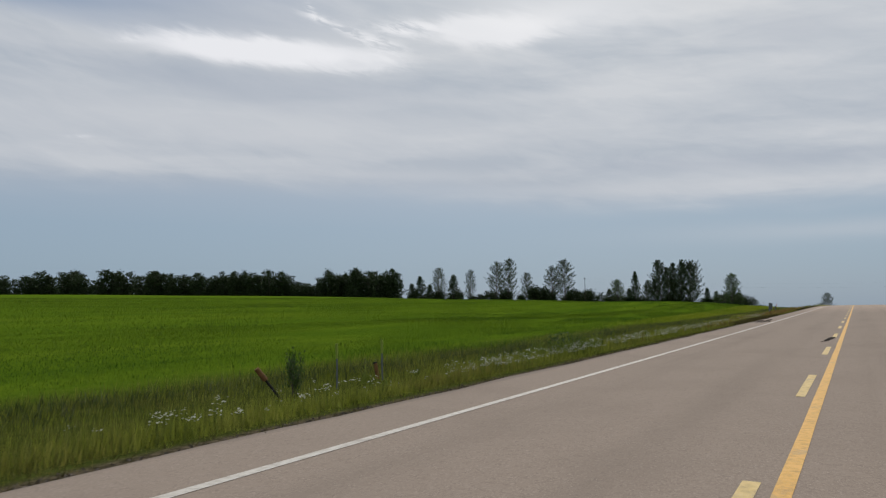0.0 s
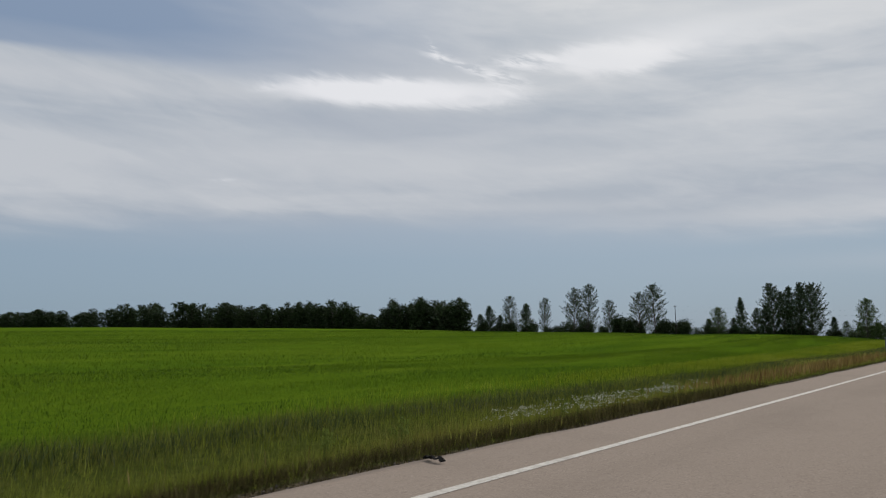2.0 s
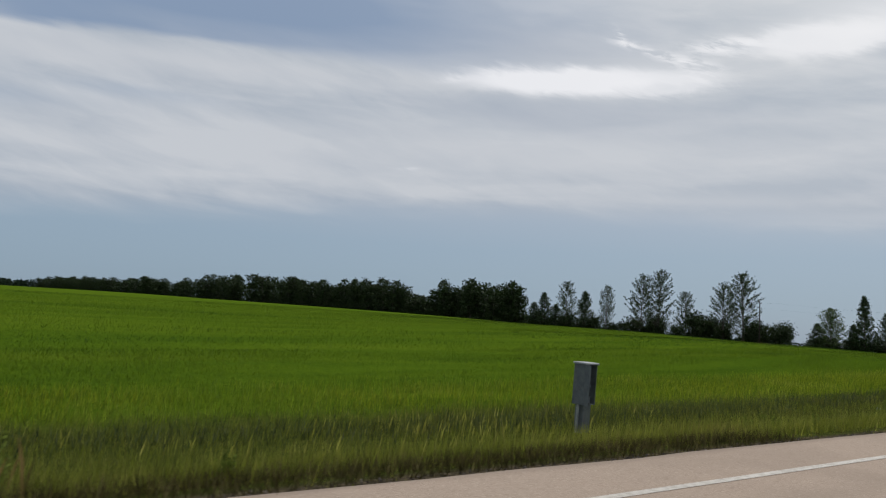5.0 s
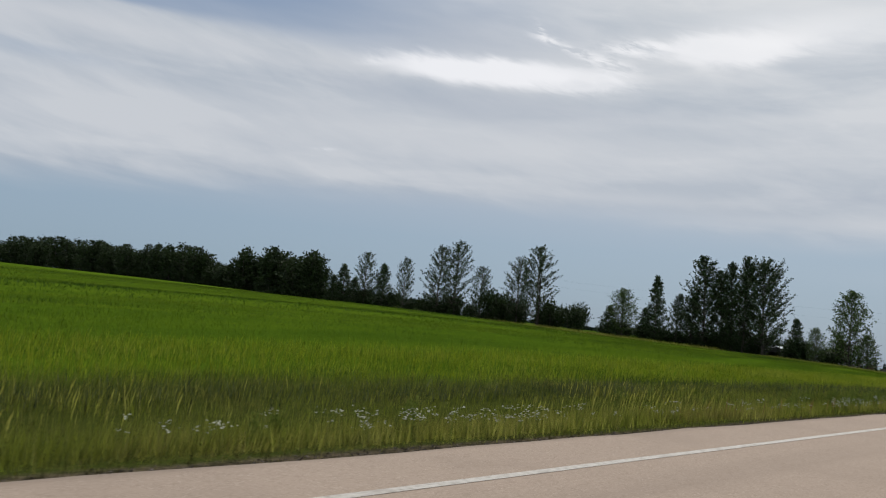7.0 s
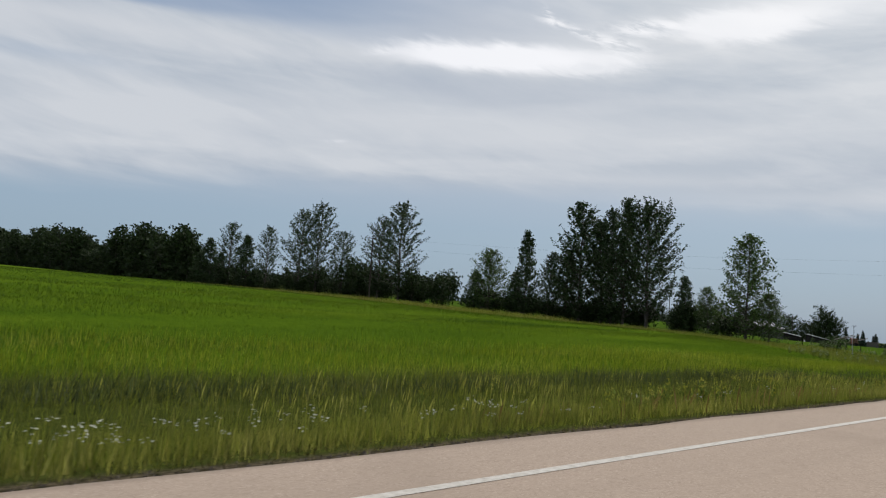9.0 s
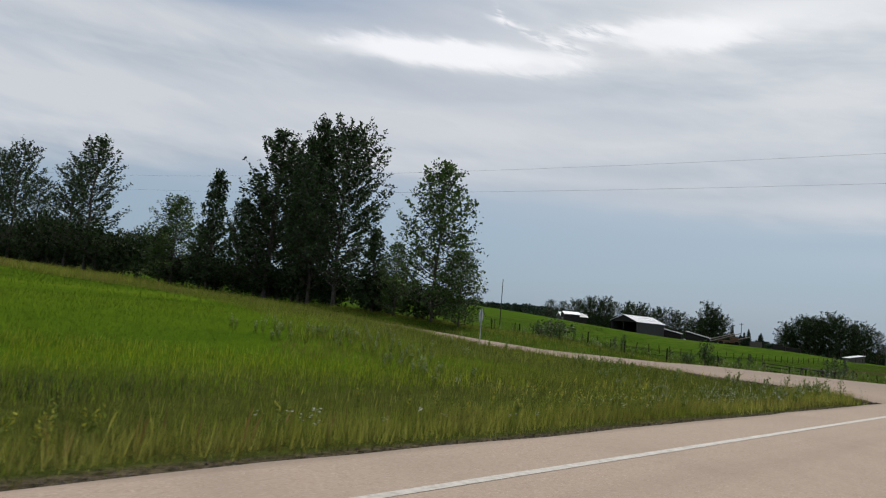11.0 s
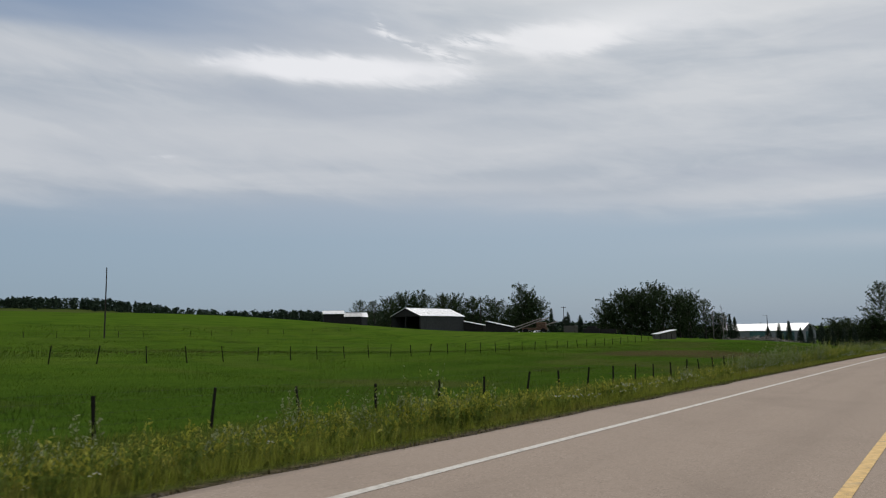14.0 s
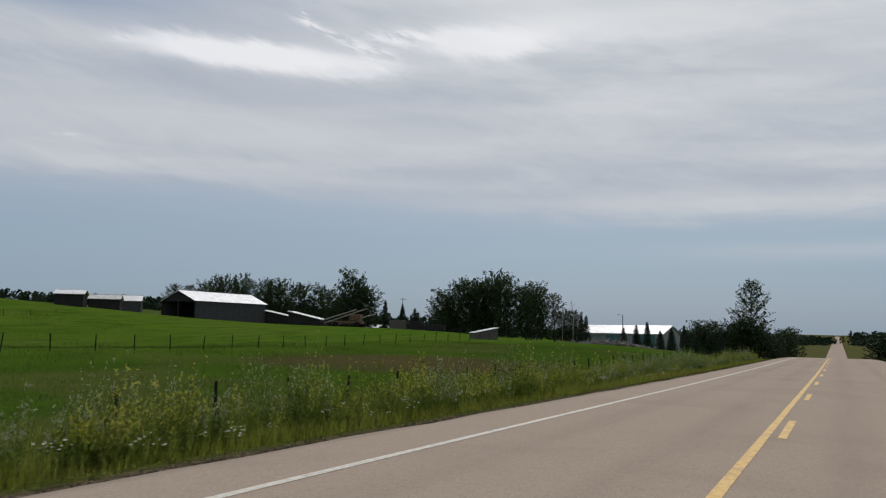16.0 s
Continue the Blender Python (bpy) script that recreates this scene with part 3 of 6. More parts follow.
def ribbon(name, ys, lefts, rights, lift, mat, cols=2, crown=0.0, skirt=0.0):
    """A strip along the road between two edges (as functions of y), laid on its surface."""
    ys = np.asarray(ys, float)
    l, r = (np.broadcast_to(f(ys) if callable(f) else f, ys.shape) for f in (lefts, rights))
    f = np.linspace(0, 1, cols)
    x = l[:, None] * (1 - f) + r[:, None] * f
    z = road_z(ys)[:, None] - crown * np.abs(x) + lift
    y = np.broadcast_to(ys[:, None], x.shape)
    if skirt:
        x = np.concatenate([x[:, :1] - 0.06, x, x[:, -1:] + 0.06], 1)
        y = np.concatenate([y[:, :1], y, y[:, -1:]], 1)
        z = np.concatenate([z[:, :1] - skirt, z, z[:, -1:] - skirt], 1)
    v = np.stack([x, y, z], -1).reshape(-1, 3)
    return raw_mesh(name, v, grid_faces(len(ys), x.shape[1]), mat, False)


CROWN = 0.002
RY = steps((-1200, -160, 40), (-160, 640, 1.0), (640, 1100, 10), (1100, 3000, 60))


def ragged(side, wild, seed):
    def edge(y):
        return side + wild * np.array([noise.noise((v * 0.45, seed, 0.0)) + 0.6 * noise.noise((v * 1.9, seed, 3.0)) for v in y])
    return edge


road = new("road", ribbon("road", RY, ragged(-4.86, 0.11, 2.0), ragged(4.86, 0.11, 7.0), 0.0, "asphalt", 9, CROWN, 0.2))
tagged(road, "worn grey two-lane chip-seal highway over low swells", "road", kind="structure")


def painted(name, x0, x1, y0, y1, mat, label, wob=0.006):
    ys = np.linspace(y0, y1, max(2, int((y1 - y0) / 1.5)))
    return tagged(new(name, ribbon(name, ys, ragged(x0, wob, x0 + y0), ragged(x1, wob, x1 + y1), 0.004, mat, 2, CROWN)), label, "road marking", kind="structure")


painted("edge_line", -3.66, -3.54, -120, 292.8, "white_paint", "worn white painted line along the road's edge")
painted("edge_line", -3.66, -3.54, 318.0, 640, "white_paint", "worn white painted line along the road's edge")
painted("centre_line", 0.09, 0.21, -120, 215, "yellow_paint", "solid yellow painted centre line")
painted("centre_line", -0.21, -0.09, 205, 640, "amber_paint", "worn solid yellow painted centre line")
for i in range(24):
    y = 2.45 + 8.15 * i
    painted("centre_dash", -0.13, -0.01, y, y + 3.1, "faded_yellow", "faded yellow painted dash beside the centre line")
for i in range(26):
    y = 342.0 + 8.94 * i
    painted("centre_dash", 0.02, 0.14, y, y + 2.9, "amber_paint", "faded yellow painted dash beside the centre line")


def side_road():
    xs = -np.concatenate([np.arange(4.6, 30, 0.4), np.arange(30, 420, 4.0)])
    near, far = side_half(xs)
    f = np.linspace(0, 1, 9)
    c = side_y(xs)
    wild = np.array([0.35 * noise.noise((v * 0.4, 4.0, 1.0)) for v in xs])
    lo, hi = c - near + wild, c + far - wild
    y = lo[:, None] * (1 - f) + hi[:, None] * f
    x = np.broadcast_to(xs[:, None], y.shape)
    z = apron_z(x, y)
    y = np.concatenate([y[:, :1] - 0.5, y, y[:, -1:] + 0.5], 1)
    x = np.concatenate([x[:, :1], x, x[:, -1:]], 1)
    z = np.concatenate([z[:, :1] - 0.3, z, z[:, -1:] - 0.3], 1)
    v = np.stack([x, y, z], -1).reshape(-1, 3)
    me = raw_mesh("side_road", v, grid_faces(len(xs), y.shape[1]), "apron", True)
    tagged(new("side_road", me), "tan gravelled farm road meeting the highway", "road", kind="structure")


side_road()


def grit_bank(name, side, y0, y1, n, seed):
    """Loose chips along the broken edge of the pavement."""
    rng = np.random.default_rng(seed)
    y = rng.uniform(y0, y1, n)
    x = side * (4.87 + np.abs(rng.normal(0, 0.14, n)))
    keep = ~((y > 290) & (y < 320))
    x, y = x[keep], y[keep]
    s = rng.uniform(0.008, 0.026, len(x))
    c = np.stack([x, y, ground_z(x, y) + s * 0.4], -1)
    d = rng.normal(0, 1, (len(x), 4, 3))
    d /= np.linalg.norm(d, axis=-1, keepdims=True)
    v = c[:, None] + d * s[:, None, None]
    i = np.arange(len(x))[:, None, None] * 4
    f = (i + np.array([[0, 1, 2], [0, 2, 3], [0, 3, 1], [1, 3, 2]])).reshape(-1, 3)
    tagged(new(name, raw_mesh(name, v.reshape(-1, 3), f, "grit")), "dark loose grit along the broken pavement edge", "gravel", kind="stuff")


grit_bank("shoulder_grit", -1, -6, 470, 30000, 5)


def corner_grit(n, seed):
    """Loose gravel thrown up round the near corner of the junction."""
    rng = np.random.default_rng(seed)
    x = -rng.uniform(5.0, 20.0, n)
    y = side_y(x) - side_half(x)[0] + 0.45 - np.abs(rng.normal(0, 0.75, n))
    s = rng.uniform(0.010, 0.036, n)
    c = np.stack([x, y, ground_z(x, y) + s * 0.5 + 0.02], -1)
    d = rng.normal(0, 1, (n, 4, 3))
    d /= np.linalg.norm(d, axis=-1, keepdims=True)
    i = np.arange(n)[:, None, None] * 4
    f = (i + np.array([[0, 1, 2], [0, 2, 3], [0, 3, 1], [1, 3, 2]])).reshape(-1, 3)
    tagged(new("corner_grit", raw_mesh("corner_grit", (c[:, None] + d * s[:, None, None]).reshape(-1, 3), f, "grit")), "dark loose gravel banked round the junction's corner", "gravel", kind="stuff")


corner_grit(11000, 6)

# ---- trees ----
def link_part(name, me, parent, label="", at=None):
    ob = new(name, me)
    ob.parent = parent
    if at is not None:
        ob.matrix_basis = at
    if label:
        ob["label"] = label
    return ob


def thing(name, m, label, category, group=""):
    ob = new(name)
    ob.empty_display_size = 0.3
    ob.matrix_basis = m
    return tagged(ob, label, category, group)


def tubes(lines, sides):
    """Tapered tubes along polylines of (points, radii)."""
    vs, fs, at = [], [], 0
    ring = np.linspace(0, 2 * np.pi, sides, endpoint=False)
    for pts, rad in lines:
        pts, rad = np.asarray(pts, float), np.asarray(rad, float)
        way = np.gradient(pts, axis=0)
        way /= np.linalg.norm(way, axis=1, keepdims=True) + 1e-9
        ref = np.where(np.abs(way[:, 2:3]) > 0.9, [[1.0, 0, 0]], [[0, 0, 1.0]])
        u = np.cross(way, ref)
        u /= np.linalg.norm(u, axis=1, keepdims=True) + 1e-9
        w = np.cross(way, u)
        v = pts[:, None] + rad[:, None, None] * (np.cos(ring)[None, :, None] * u[:, None] + np.sin(ring)[None, :, None] * w[:, None])
        n = len(pts)
        i = (np.arange(n - 1)[:, None] * sides + np.arange(sides)[None]) + at
        j = (np.arange(n - 1)[:, None] * sides + (np.arange(sides)[None] + 1) % sides) + at
        vs.append(v.reshape(-1, 3))
        fs.append(np.stack([i, j, j + sides, i + sides], -1).reshape(-1, 4))
        at += n * sides
    return np.concatenate(vs), np.concatenate(fs)


def leaves(rng, centres, size, droop=0.3, wide=0.36):
    """Small pointed leaf sprays, two folded triangles each."""
    n = len(centres)
    a = rng.normal(0, 1, (n, 3))
    a[:, 2] -= droop
    a /= np.linalg.norm(a, axis=1, keepdims=True)
    b = np.cross(a, rng.normal(0, 1, (n, 3)))
    b /= np.linalg.norm(b, axis=1, keepdims=True) + 1e-9
    c = np.cross(a, b)
    s = size * rng.uniform(0.6, 1.4, n)[:, None]
    v = np.stack([centres - a * s * 0.5, centres + b * s * wide + c * s * 0.12, centres + a * s * 0.6, centres - b * s * wide + c * s * 0.12], 1)
    i = np.arange(n)[:, None] * 4
    f = np.concatenate([i + [0, 1, 2], i + [0, 2, 3]])
    return v.reshape(-1, 3), f


def broadleaf(seed, height, radius, base, limbs, count, size, rise=0.8, stems=1, shape=1.0, leaf="poplar_leaf", lean=0.0, sparse_top=0.3, clump=0.45, spread=0.5):
    """Meshes of trunk and crown. radius: crown half width; base: where the crown starts, as a share of the height; rise: how steeply the limbs climb."""
    rng = np.random.default_rng(seed)
    lines, spots = [], []
    for s in range(stems):
        foot = rng.normal(0, spread, 2) if stems > 1 else np.zeros(2)
        h = height * (1 if s == 0 else rng.uniform(0.72, 0.97))
        k = 12
        t = np.linspace(0, 1, k)
        out = foot / (np.linalg.norm(foot) + 1e-6) * (0.1 * h if stems > 1 else 0)
        bend = np.cumsum(rng.normal(0, 0.015 * h, (k, 2)), 0) * t[:, None]
        axis = np.column_stack([foot[0] + out[0] * t**1.3 + bend[:, 0] + lean * h * t**2, foot[1] + out[1] * t**1.3 + bend[:, 1], h * t])
        thick = 0.013 * height * (1 if s == 0 else 0.75)
        lines.append((axis, thick * (1.15 - t) ** 0.9 + 0.012))
        for i in range(limbs // stems):
            u = base + (0.97 - base) * ((i + rng.uniform(0, 1)) / (limbs / stems)) ** 0.85
            p0 = np.array([np.interp(u, t, axis[:, j]) for j in range(3)])
            az = i * 2.39996 + rng.normal(0, 0.5)
            full = (u - base) / (1 - base)
            dome = np.sin(np.pi * min(1, 0.22 + 0.78 * full**0.8)) ** 0.7
            env = shape * dome + (1 - shape) * ((1 - full) ** 0.8 + 0.07)
            length = radius * env * rng.uniform(0.6, 1.2)
            q = np.linspace(0, 1, 5)[:, None]
            flat = np.array([math.cos(az), math.sin(az), 0])
            climb = rise * rng.uniform(0.7, 1.3)
            pts = p0 + flat * length * q + np.array([0, 0, 1]) * length * climb * q ** 1.25 + rng.normal(0, 0.04 * length, (5, 3)) * q
            lines.append((pts, thick * (0.42 * (1 - u) + 0.12) * (1 - 0.8 * q[:, 0]) + 0.008))
            m = max(3, int(7 * length / radius))
            for j in range(m):
                f = rng.uniform(0.3, 1.0)
                tp = np.array([np.interp(f, q[:, 0], pts[:, c]) for c in range(3)])
                tw = rng.normal(0, 1, 3)
                tw[2] = abs(tw[2]) * rise
                tw *= 0.28 * length / np.linalg.norm(tw)
                lines.append((np.stack([tp, tp + tw * 0.6, tp + tw]), np.array([0.02, 0.012, 0.006])))
                spots += [tp + tw * g for g in (0.55, 1.0)]
            spots += [pts[-1], pts[-2], pts[3]]
    spots = np.array(spots)
    weight = np.exp(-sparse_top * 2 * np.clip(spots[:, 2] / height - 0.6, 0, 1))
    pick = rng.choice(len(spots), count, p=weight / weight.sum())
    off = rng.normal(0, clump, (count, 3)) * np.array([1, 1, 1.15])
    v, f = leaves(rng, spots[pick] + off, size)
    tv, tf = tubes(lines, 3)
    return raw_mesh("trunk", tv, tf, "bark", True), raw_mesh("crown", v, f, leaf)


def poplar(seed, height, radius, base, limbs, per, size, stems=1, leaf="poplar_leaf", spread=0.9, climb=0.9, clump=0.13, shape=(0.6, 0.95, 1.0, 0.78, 0.42, 0.1), subs=5, twigs=True):
    """A poplar: limbs sweep upwards and fork, with leaves strung along them in plumes, so that the outline is feathered and pointed. shape: how wide the crown is from foot to top; per: leaves to the metre."""
    rng = np.random.default_rng(seed)
    lines, spots = [], []

    def string(pts, start):
        way = np.r_[0, np.cumsum(np.linalg.norm(np.diff(pts, axis=0), axis=1))]
        k = max(2, int(per * way[-1] * (1.05 - start)))
        at = rng.uniform(start, 1.04, k) * way[-1]
        spots.append(np.stack([np.interp(at, way, pts[:, c]) for c in range(3)], -1))

    for s in range(stems):
        foot = rng.normal(0, spread, 2) if stems > 1 else np.zeros(2)
        h = height * (1 if s == 0 else rng.uniform(0.72, 0.97))
        t = np.linspace(0, 1, 12)
        bend = np.cumsum(rng.normal(0, 0.006 * h, (12, 2)), 0) * t[:, None]
        axis = np.column_stack([foot[0] * (1 + 0.7 * t) + bend[:, 0], foot[1] * (1 + 0.7 * t) + bend[:, 1], h * t])
        thick = 0.011 * h
        lines.append((axis, thick * (1.08 - t) + 0.012))
        string(axis[8:], 0.0)
        n = limbs // stems
        for i in range(n):
            u = base + (0.985 - base) * ((i + rng.uniform(0, 1)) / n) ** 0.92
            p0 = np.array([np.interp(u, t, axis[:, j]) for j in range(3)])
            az = i * 2.39996 + rng.normal(0, 0.4)
            env = np.interp(u, [0, 0.15, 0.36, 0.62, 0.86, 1.0], shape)
            length = radius * env * rng.uniform(0.7, 1.12)
            q = np.linspace(0, 1, 6)[:, None]
            flat = np.array([math.cos(az), math.sin(az), 0])
            up = climb * rng.uniform(0.75, 1.25) * (0.7 + 0.9 * u)
            pts = p0 + flat * length * q * (1.08 - 0.08 * q) + np.array([0, 0, 1]) * length * up * q ** 1.35 + rng.normal(0, 0.03 * length, (6, 3)) * q
            lines.append((pts[::1 if twigs else 2], (thick * (0.3 * (1 - u) + 0.08) * (1 - 0.85 * q[:, 0]) + 0.006)[::1 if twigs else 2]))
            string(pts, 0.3)
            for k in range(subs):
                f = rng.uniform(0.15, 0.95)
                tp = np.array([np.interp(f, q[:, 0], pts[:, c]) for c in range(3)])
                tw = (pts[-1] - pts[0]) / (np.linalg.norm(pts[-1] - pts[0]) + 1e-6) + rng.normal(0, 0.55, 3) + [0, 0, 0.35]
                tw *= (0.30 * length * (1 - 0.6 * f) + 0.35) * rng.uniform(0.7, 1.2) / np.linalg.norm(tw)
                twig = np.stack([tp, tp + tw * 0.55 - [0, 0, 0.04], tp + tw])
                if twigs:
                    lines.append((twig[[0, 2]], np.array([0.014, 0.004])))
                string(twig, 0.15)
    spots = np.concatenate(spots)
    v, f = leaves(rng, spots + rng.normal(0, clump, spots.shape), size)
    tv, tf = tubes(lines, 4 if twigs else 3)
    return raw_mesh("trunk", tv, tf, "bark", True), raw_mesh("crown", v, f, leaf)


def conifer(seed, height, radius, count):
    rng = np.random.default_rng(seed)
    lines = [(np.array([[0, 0, 0], [0.02, 0, height * 0.5], [0, 0, height]]), np.array([0.016 * height, 0.009 * height, 0.01]))]
    cs = []
    n = int(height * 9)
    for i in range(n):
        u = 0.05 + 0.93 * (i + rng.uniform(0, 1)) / n
        az = i * 2.39996
        length = radius * (1 - u) ** 0.85 * rng.uniform(0.75, 1.15) + 0.12
        tip = np.array([math.cos(az) * length, math.sin(az) * length, -0.22 * length])
        p0 = np.array([0, 0, u * height])
        lines.append((np.stack([p0, p0 + tip * 0.6, p0 + tip + [0, 0, 0.06 * length]]), np.array([0.03, 0.018, 0.006])))
        m = max(4, int(count / n * length / radius * 2))
        f = rng.uniform(0.1, 1.0, m)[:, None]
        cs.append(p0 + tip * f + rng.normal(0, 0.09, (m, 3)) * np.array([1.4, 1.4, 1]))
    v, f = leaves(rng, np.concatenate(cs), 0.34, 0.8)
    tv, tf = tubes(lines, 5)
    return raw_mesh("trunk", tv, tf, "bark", True), raw_mesh("crown", v, f, "needle")


def bare(seed, height, radius, limbs):
    rng = np.random.default_rng(seed)
    t = np.linspace(0, 1, 8)
    axis = np.column_stack([np.cumsum(rng.normal(0, 0.02 * height, (8, 2)), 0), height * t])
    lines = [(axis, 0.014 * height * (1.1 - t) + 0.01)]
    for i in range(limbs):
        u = 0.25 + 0.7 * (i + rng.uniform(0, 1)) / limbs
        p0 = np.array([np.interp(u, t, axis[:, j]) for j in range(3)])
        az, length = i * 2.4, radius * (1.1 - u) * rng.uniform(0.7, 1.3)
        d = np.array([math.cos(az), math.sin(az), 0.9]) * length
        pts = p0 + d * np.linspace(0, 1, 4)[:, None] + rng.normal(0, 0.05 * length, (4, 3))
        lines.append((pts, np.array([0.06, 0.045, 0.03, 0.012])))
        for j in range(4):
            q = pts[1 + j % 3]
            lines.append((np.stack([q, q + rng.normal(0, 0.25 * length, 3) + [0, 0, 0.3 * length]]), np.array([0.025, 0.008])))
    tv, tf = tubes(lines, 5)
    return raw_mesh("trunk", tv, tf, "pale_bark", True), None


# one of each kind: trunk and crown meshes with their height and half width
KINDS = {
    "tall_poplar": [(poplar(s, 20, 3.3, 0.08, 140, 8.6, 0.29, climb=1.05, clump=0.13), 20, 2.7) for s in (11, 12, 13)],
    "broad_poplar": [(poplar(s, 20, 4.8, 0.09, 190, 8.0, 0.29, climb=0.85, clump=0.13, shape=(0.55, 0.95, 1.05, 0.95, 0.6, 0.15)), 20.6, 4.2) for s in (15,)],
    "airy_poplar": [(poplar(s, 20, 4.3, 0.11, 110, 7.0, 0.29, climb=0.75, clump=0.14, shape=(0.6, 0.9, 1.0, 0.85, 0.5, 0.12)), 20, 3.5) for s in (21, 22, 23)],
    "young_poplar": [(poplar(s, 14, 3.7, 0.03, 125, 8.0, 0.26, 1, "green_leaf", climb=0.7, clump=0.2, shape=(0.8, 1.0, 0.95, 0.75, 0.42, 0.1)), 14, 3.2) for s in (31, 32)],
    "slim_poplar": [(poplar(s, 14, 2.7, 0.04, 110, 10.0, 0.30, climb=0.7, clump=0.15, shape=(0.85, 1.0, 0.85, 0.55, 0.27, 0.05)), 14, 2.1) for s in (41, 42)],
    "round_tree": [(poplar(s, 12, 4.4, 0.05, 110, 6.2, 0.38, 3, "bush_leaf", spread=1.0, climb=0.5, clump=0.24, shape=(0.8, 1.0, 1.05, 1.0, 0.75, 0.25), twigs=False), 12, 4.3) for s in (51, 52, 53)],
    "belt_tree": [(poplar(s, 14, 3.4, 0.02, 100, 4.6, 0.66, 3, "bush_leaf", spread=1.3, climb=0.6, clump=0.36, shape=(1.0, 1.05, 1.0, 0.85, 0.6, 0.2), subs=3, twigs=False), 14, 3.5) for s in (61, 62, 63, 64)],
    "shrub": [(broadleaf(s, 4.5, 2.8, 0.03, 34, 1700, 0.4, 0.8, 4, leaf="bush_leaf", clump=0.45, spread=0.8), 4.5, 3.2) for s in (71, 72, 73)],
    "green_shrub": [(broadleaf(s, 2.2, 1.1, 0.03, 26, 650, 0.17, 0.8, 4, leaf="green_leaf", clump=0.2, spread=0.3), 2.2, 1.3) for s in (75, 76)],
    "sapling": [(broadleaf(s, 2.0, 0.36, 0.28, 16, 190, 0.085, 0.9, 1, shape=0.6, leaf="green_leaf", clump=0.07), 2.0, 0.45) for s in (77, 78, 79)],
    "spruce": [(conifer(s, 10, 2.3, 2600), 10, 2.4) for s in (81, 82)],
    "dead_tree": [(bare(s, 10, 3.0, 12), 10, 3.0) for s in (91, 92)],
}


def plant(name, x, y, h, half, kind, turn, label, group="", pick=0, sink=0.1):
    """A tree or shrub of that height and half width, rooted in the ground."""
    (trunk, crown), h0, r0 = KINDS[kind][pick % len(KINDS[kind])]
    m = Matrix.LocRotScale((x, y, float(ground_z(x, y)) - sink), Euler((0, 0, turn)), (half / r0, half / r0, h / h0))
    ob = thing(name, m, label, "shrub" if "shrub" in name or "bush" in name else "tree", group)
    link_part("trunk", trunk, ob)
    if crown:
        link_part("crown", crown, ob)
    return ob


# the row of trees along the side road: x, y, height, half width
TALL = [(-63.2, 313.5, 19.8, 2.7), (-66.0, 314.4, 18.7, 2.7), (-71.6, 313.6, 20.0, 3.8), (-68.4, 315.2, 17.0, 2.8), (-74.6, 314.0, 12.0, 2.4), (-77.8, 313.2, 11.4, 2.0)]
for i, (x, y, h, r) in enumerate(TALL):
    plant("poplar_tree", x, y, h, r, "tall_poplar", 1.3 * i, "tall dark poplar with rising limbs beside the farm road", "poplars along the farm road", i)
plant("poplar_tree", -59.4, 314.0, 19.2, 4.6, "broad_poplar", 0.4, "broad dark poplar with feathered limbs beside the farm road", "poplars along the farm road")
AIRY = [(-112.6, 308.8, 20.4, 4.4), (-118.6, 308.0, 17.2, 3.6), (-130.2, 307.0, 14.6, 3.0), (-139.0, 305.9, 20.9, 4.0), (-145.2, 305.2, 19.3, 4.2), (-174.4, 302.1, 17.2, 3.6), (-158.3, 303.9, 15.9, 2.6)]
for i, (x, y, h, r) in enumerate(AIRY):
    plant("poplar_tree", x, y, h, r, "airy_poplar", 0.9 + 1.7 * i, "open grey-green poplar with sky between its limbs", "poplars along the farm road", i)
YOUNG = [(-43.2, 312.0, 13.8, 3.6), (-89.8, 311.1, 11.4, 3.7), (-49.0, 313.0, 6.8, 1.8), (-40.2, 312.2, 6.4, 2.0)]
for i, (x, y, h, r) in enumerate(YOUNG):
    plant("poplar_tree", x, y, h, r, "young_poplar", 2.1 * i, "leafy green young poplar at the end of the tree row", "young poplars", i)
SLIM = [(-52.6, 313.4, 8.4, 1.8), (-82.0, 312.0, 15.0, 2.3), (-85.0, 312.6, 8.0, 2.0), (-93.5, 311.4, 7.5, 2.2), (-166.7, 303.1, 14.0, 3.2), (-184.0, 301.3, 13.4, 3.2), (-188.5, 300.6, 10.0, 2.8), (-179.5, 301.8, 9.5, 2.6)]
for i, (x, y, h, r) in enumerate(SLIM):
    plant("poplar_tree", x, y, h, r, "slim_poplar", 1.1 + 1.9 * i, "slim pointed poplar in the roadside tree row", "slim poplars", i)
rng = random.Random(3)
for i in range(30):
    x = -46 - 4.9 * i + rng.uniform(-1.5, 1.5)
    if -103 < x < -96:
        continue
    y = float(np.interp(x, [-410, -287, -203, -138, -81, -57, -43], [277, 289, 299.5, 306, 312, 314, 312])) + rng.uniform(1.5, 4.0)
    h = rng.uniform(2.2, 3.8) if x > -96 else rng.uniform(3.5, 6.5)
    plant("wild_shrub", x, y, h, rng.uniform(2.2, 3.6), "shrub", rng.uniform(0, 6), "dense dark shrub at the foot of the tree row", "shrubs under the trees", i)
for i, (x, y, h, r) in enumerate([(-103, 310, 5.4, 3.6), (-107.5, 309.6, 6.2, 4.0), (-123.5, 308.5, 6.5, 3.6), (-127, 308, 7.5, 3.4)]):
    plant("wild_shrub", x, y, h, r, "shrub", i, "rounded dark willow shrub in the tree row", "shrubs under the trees", i)
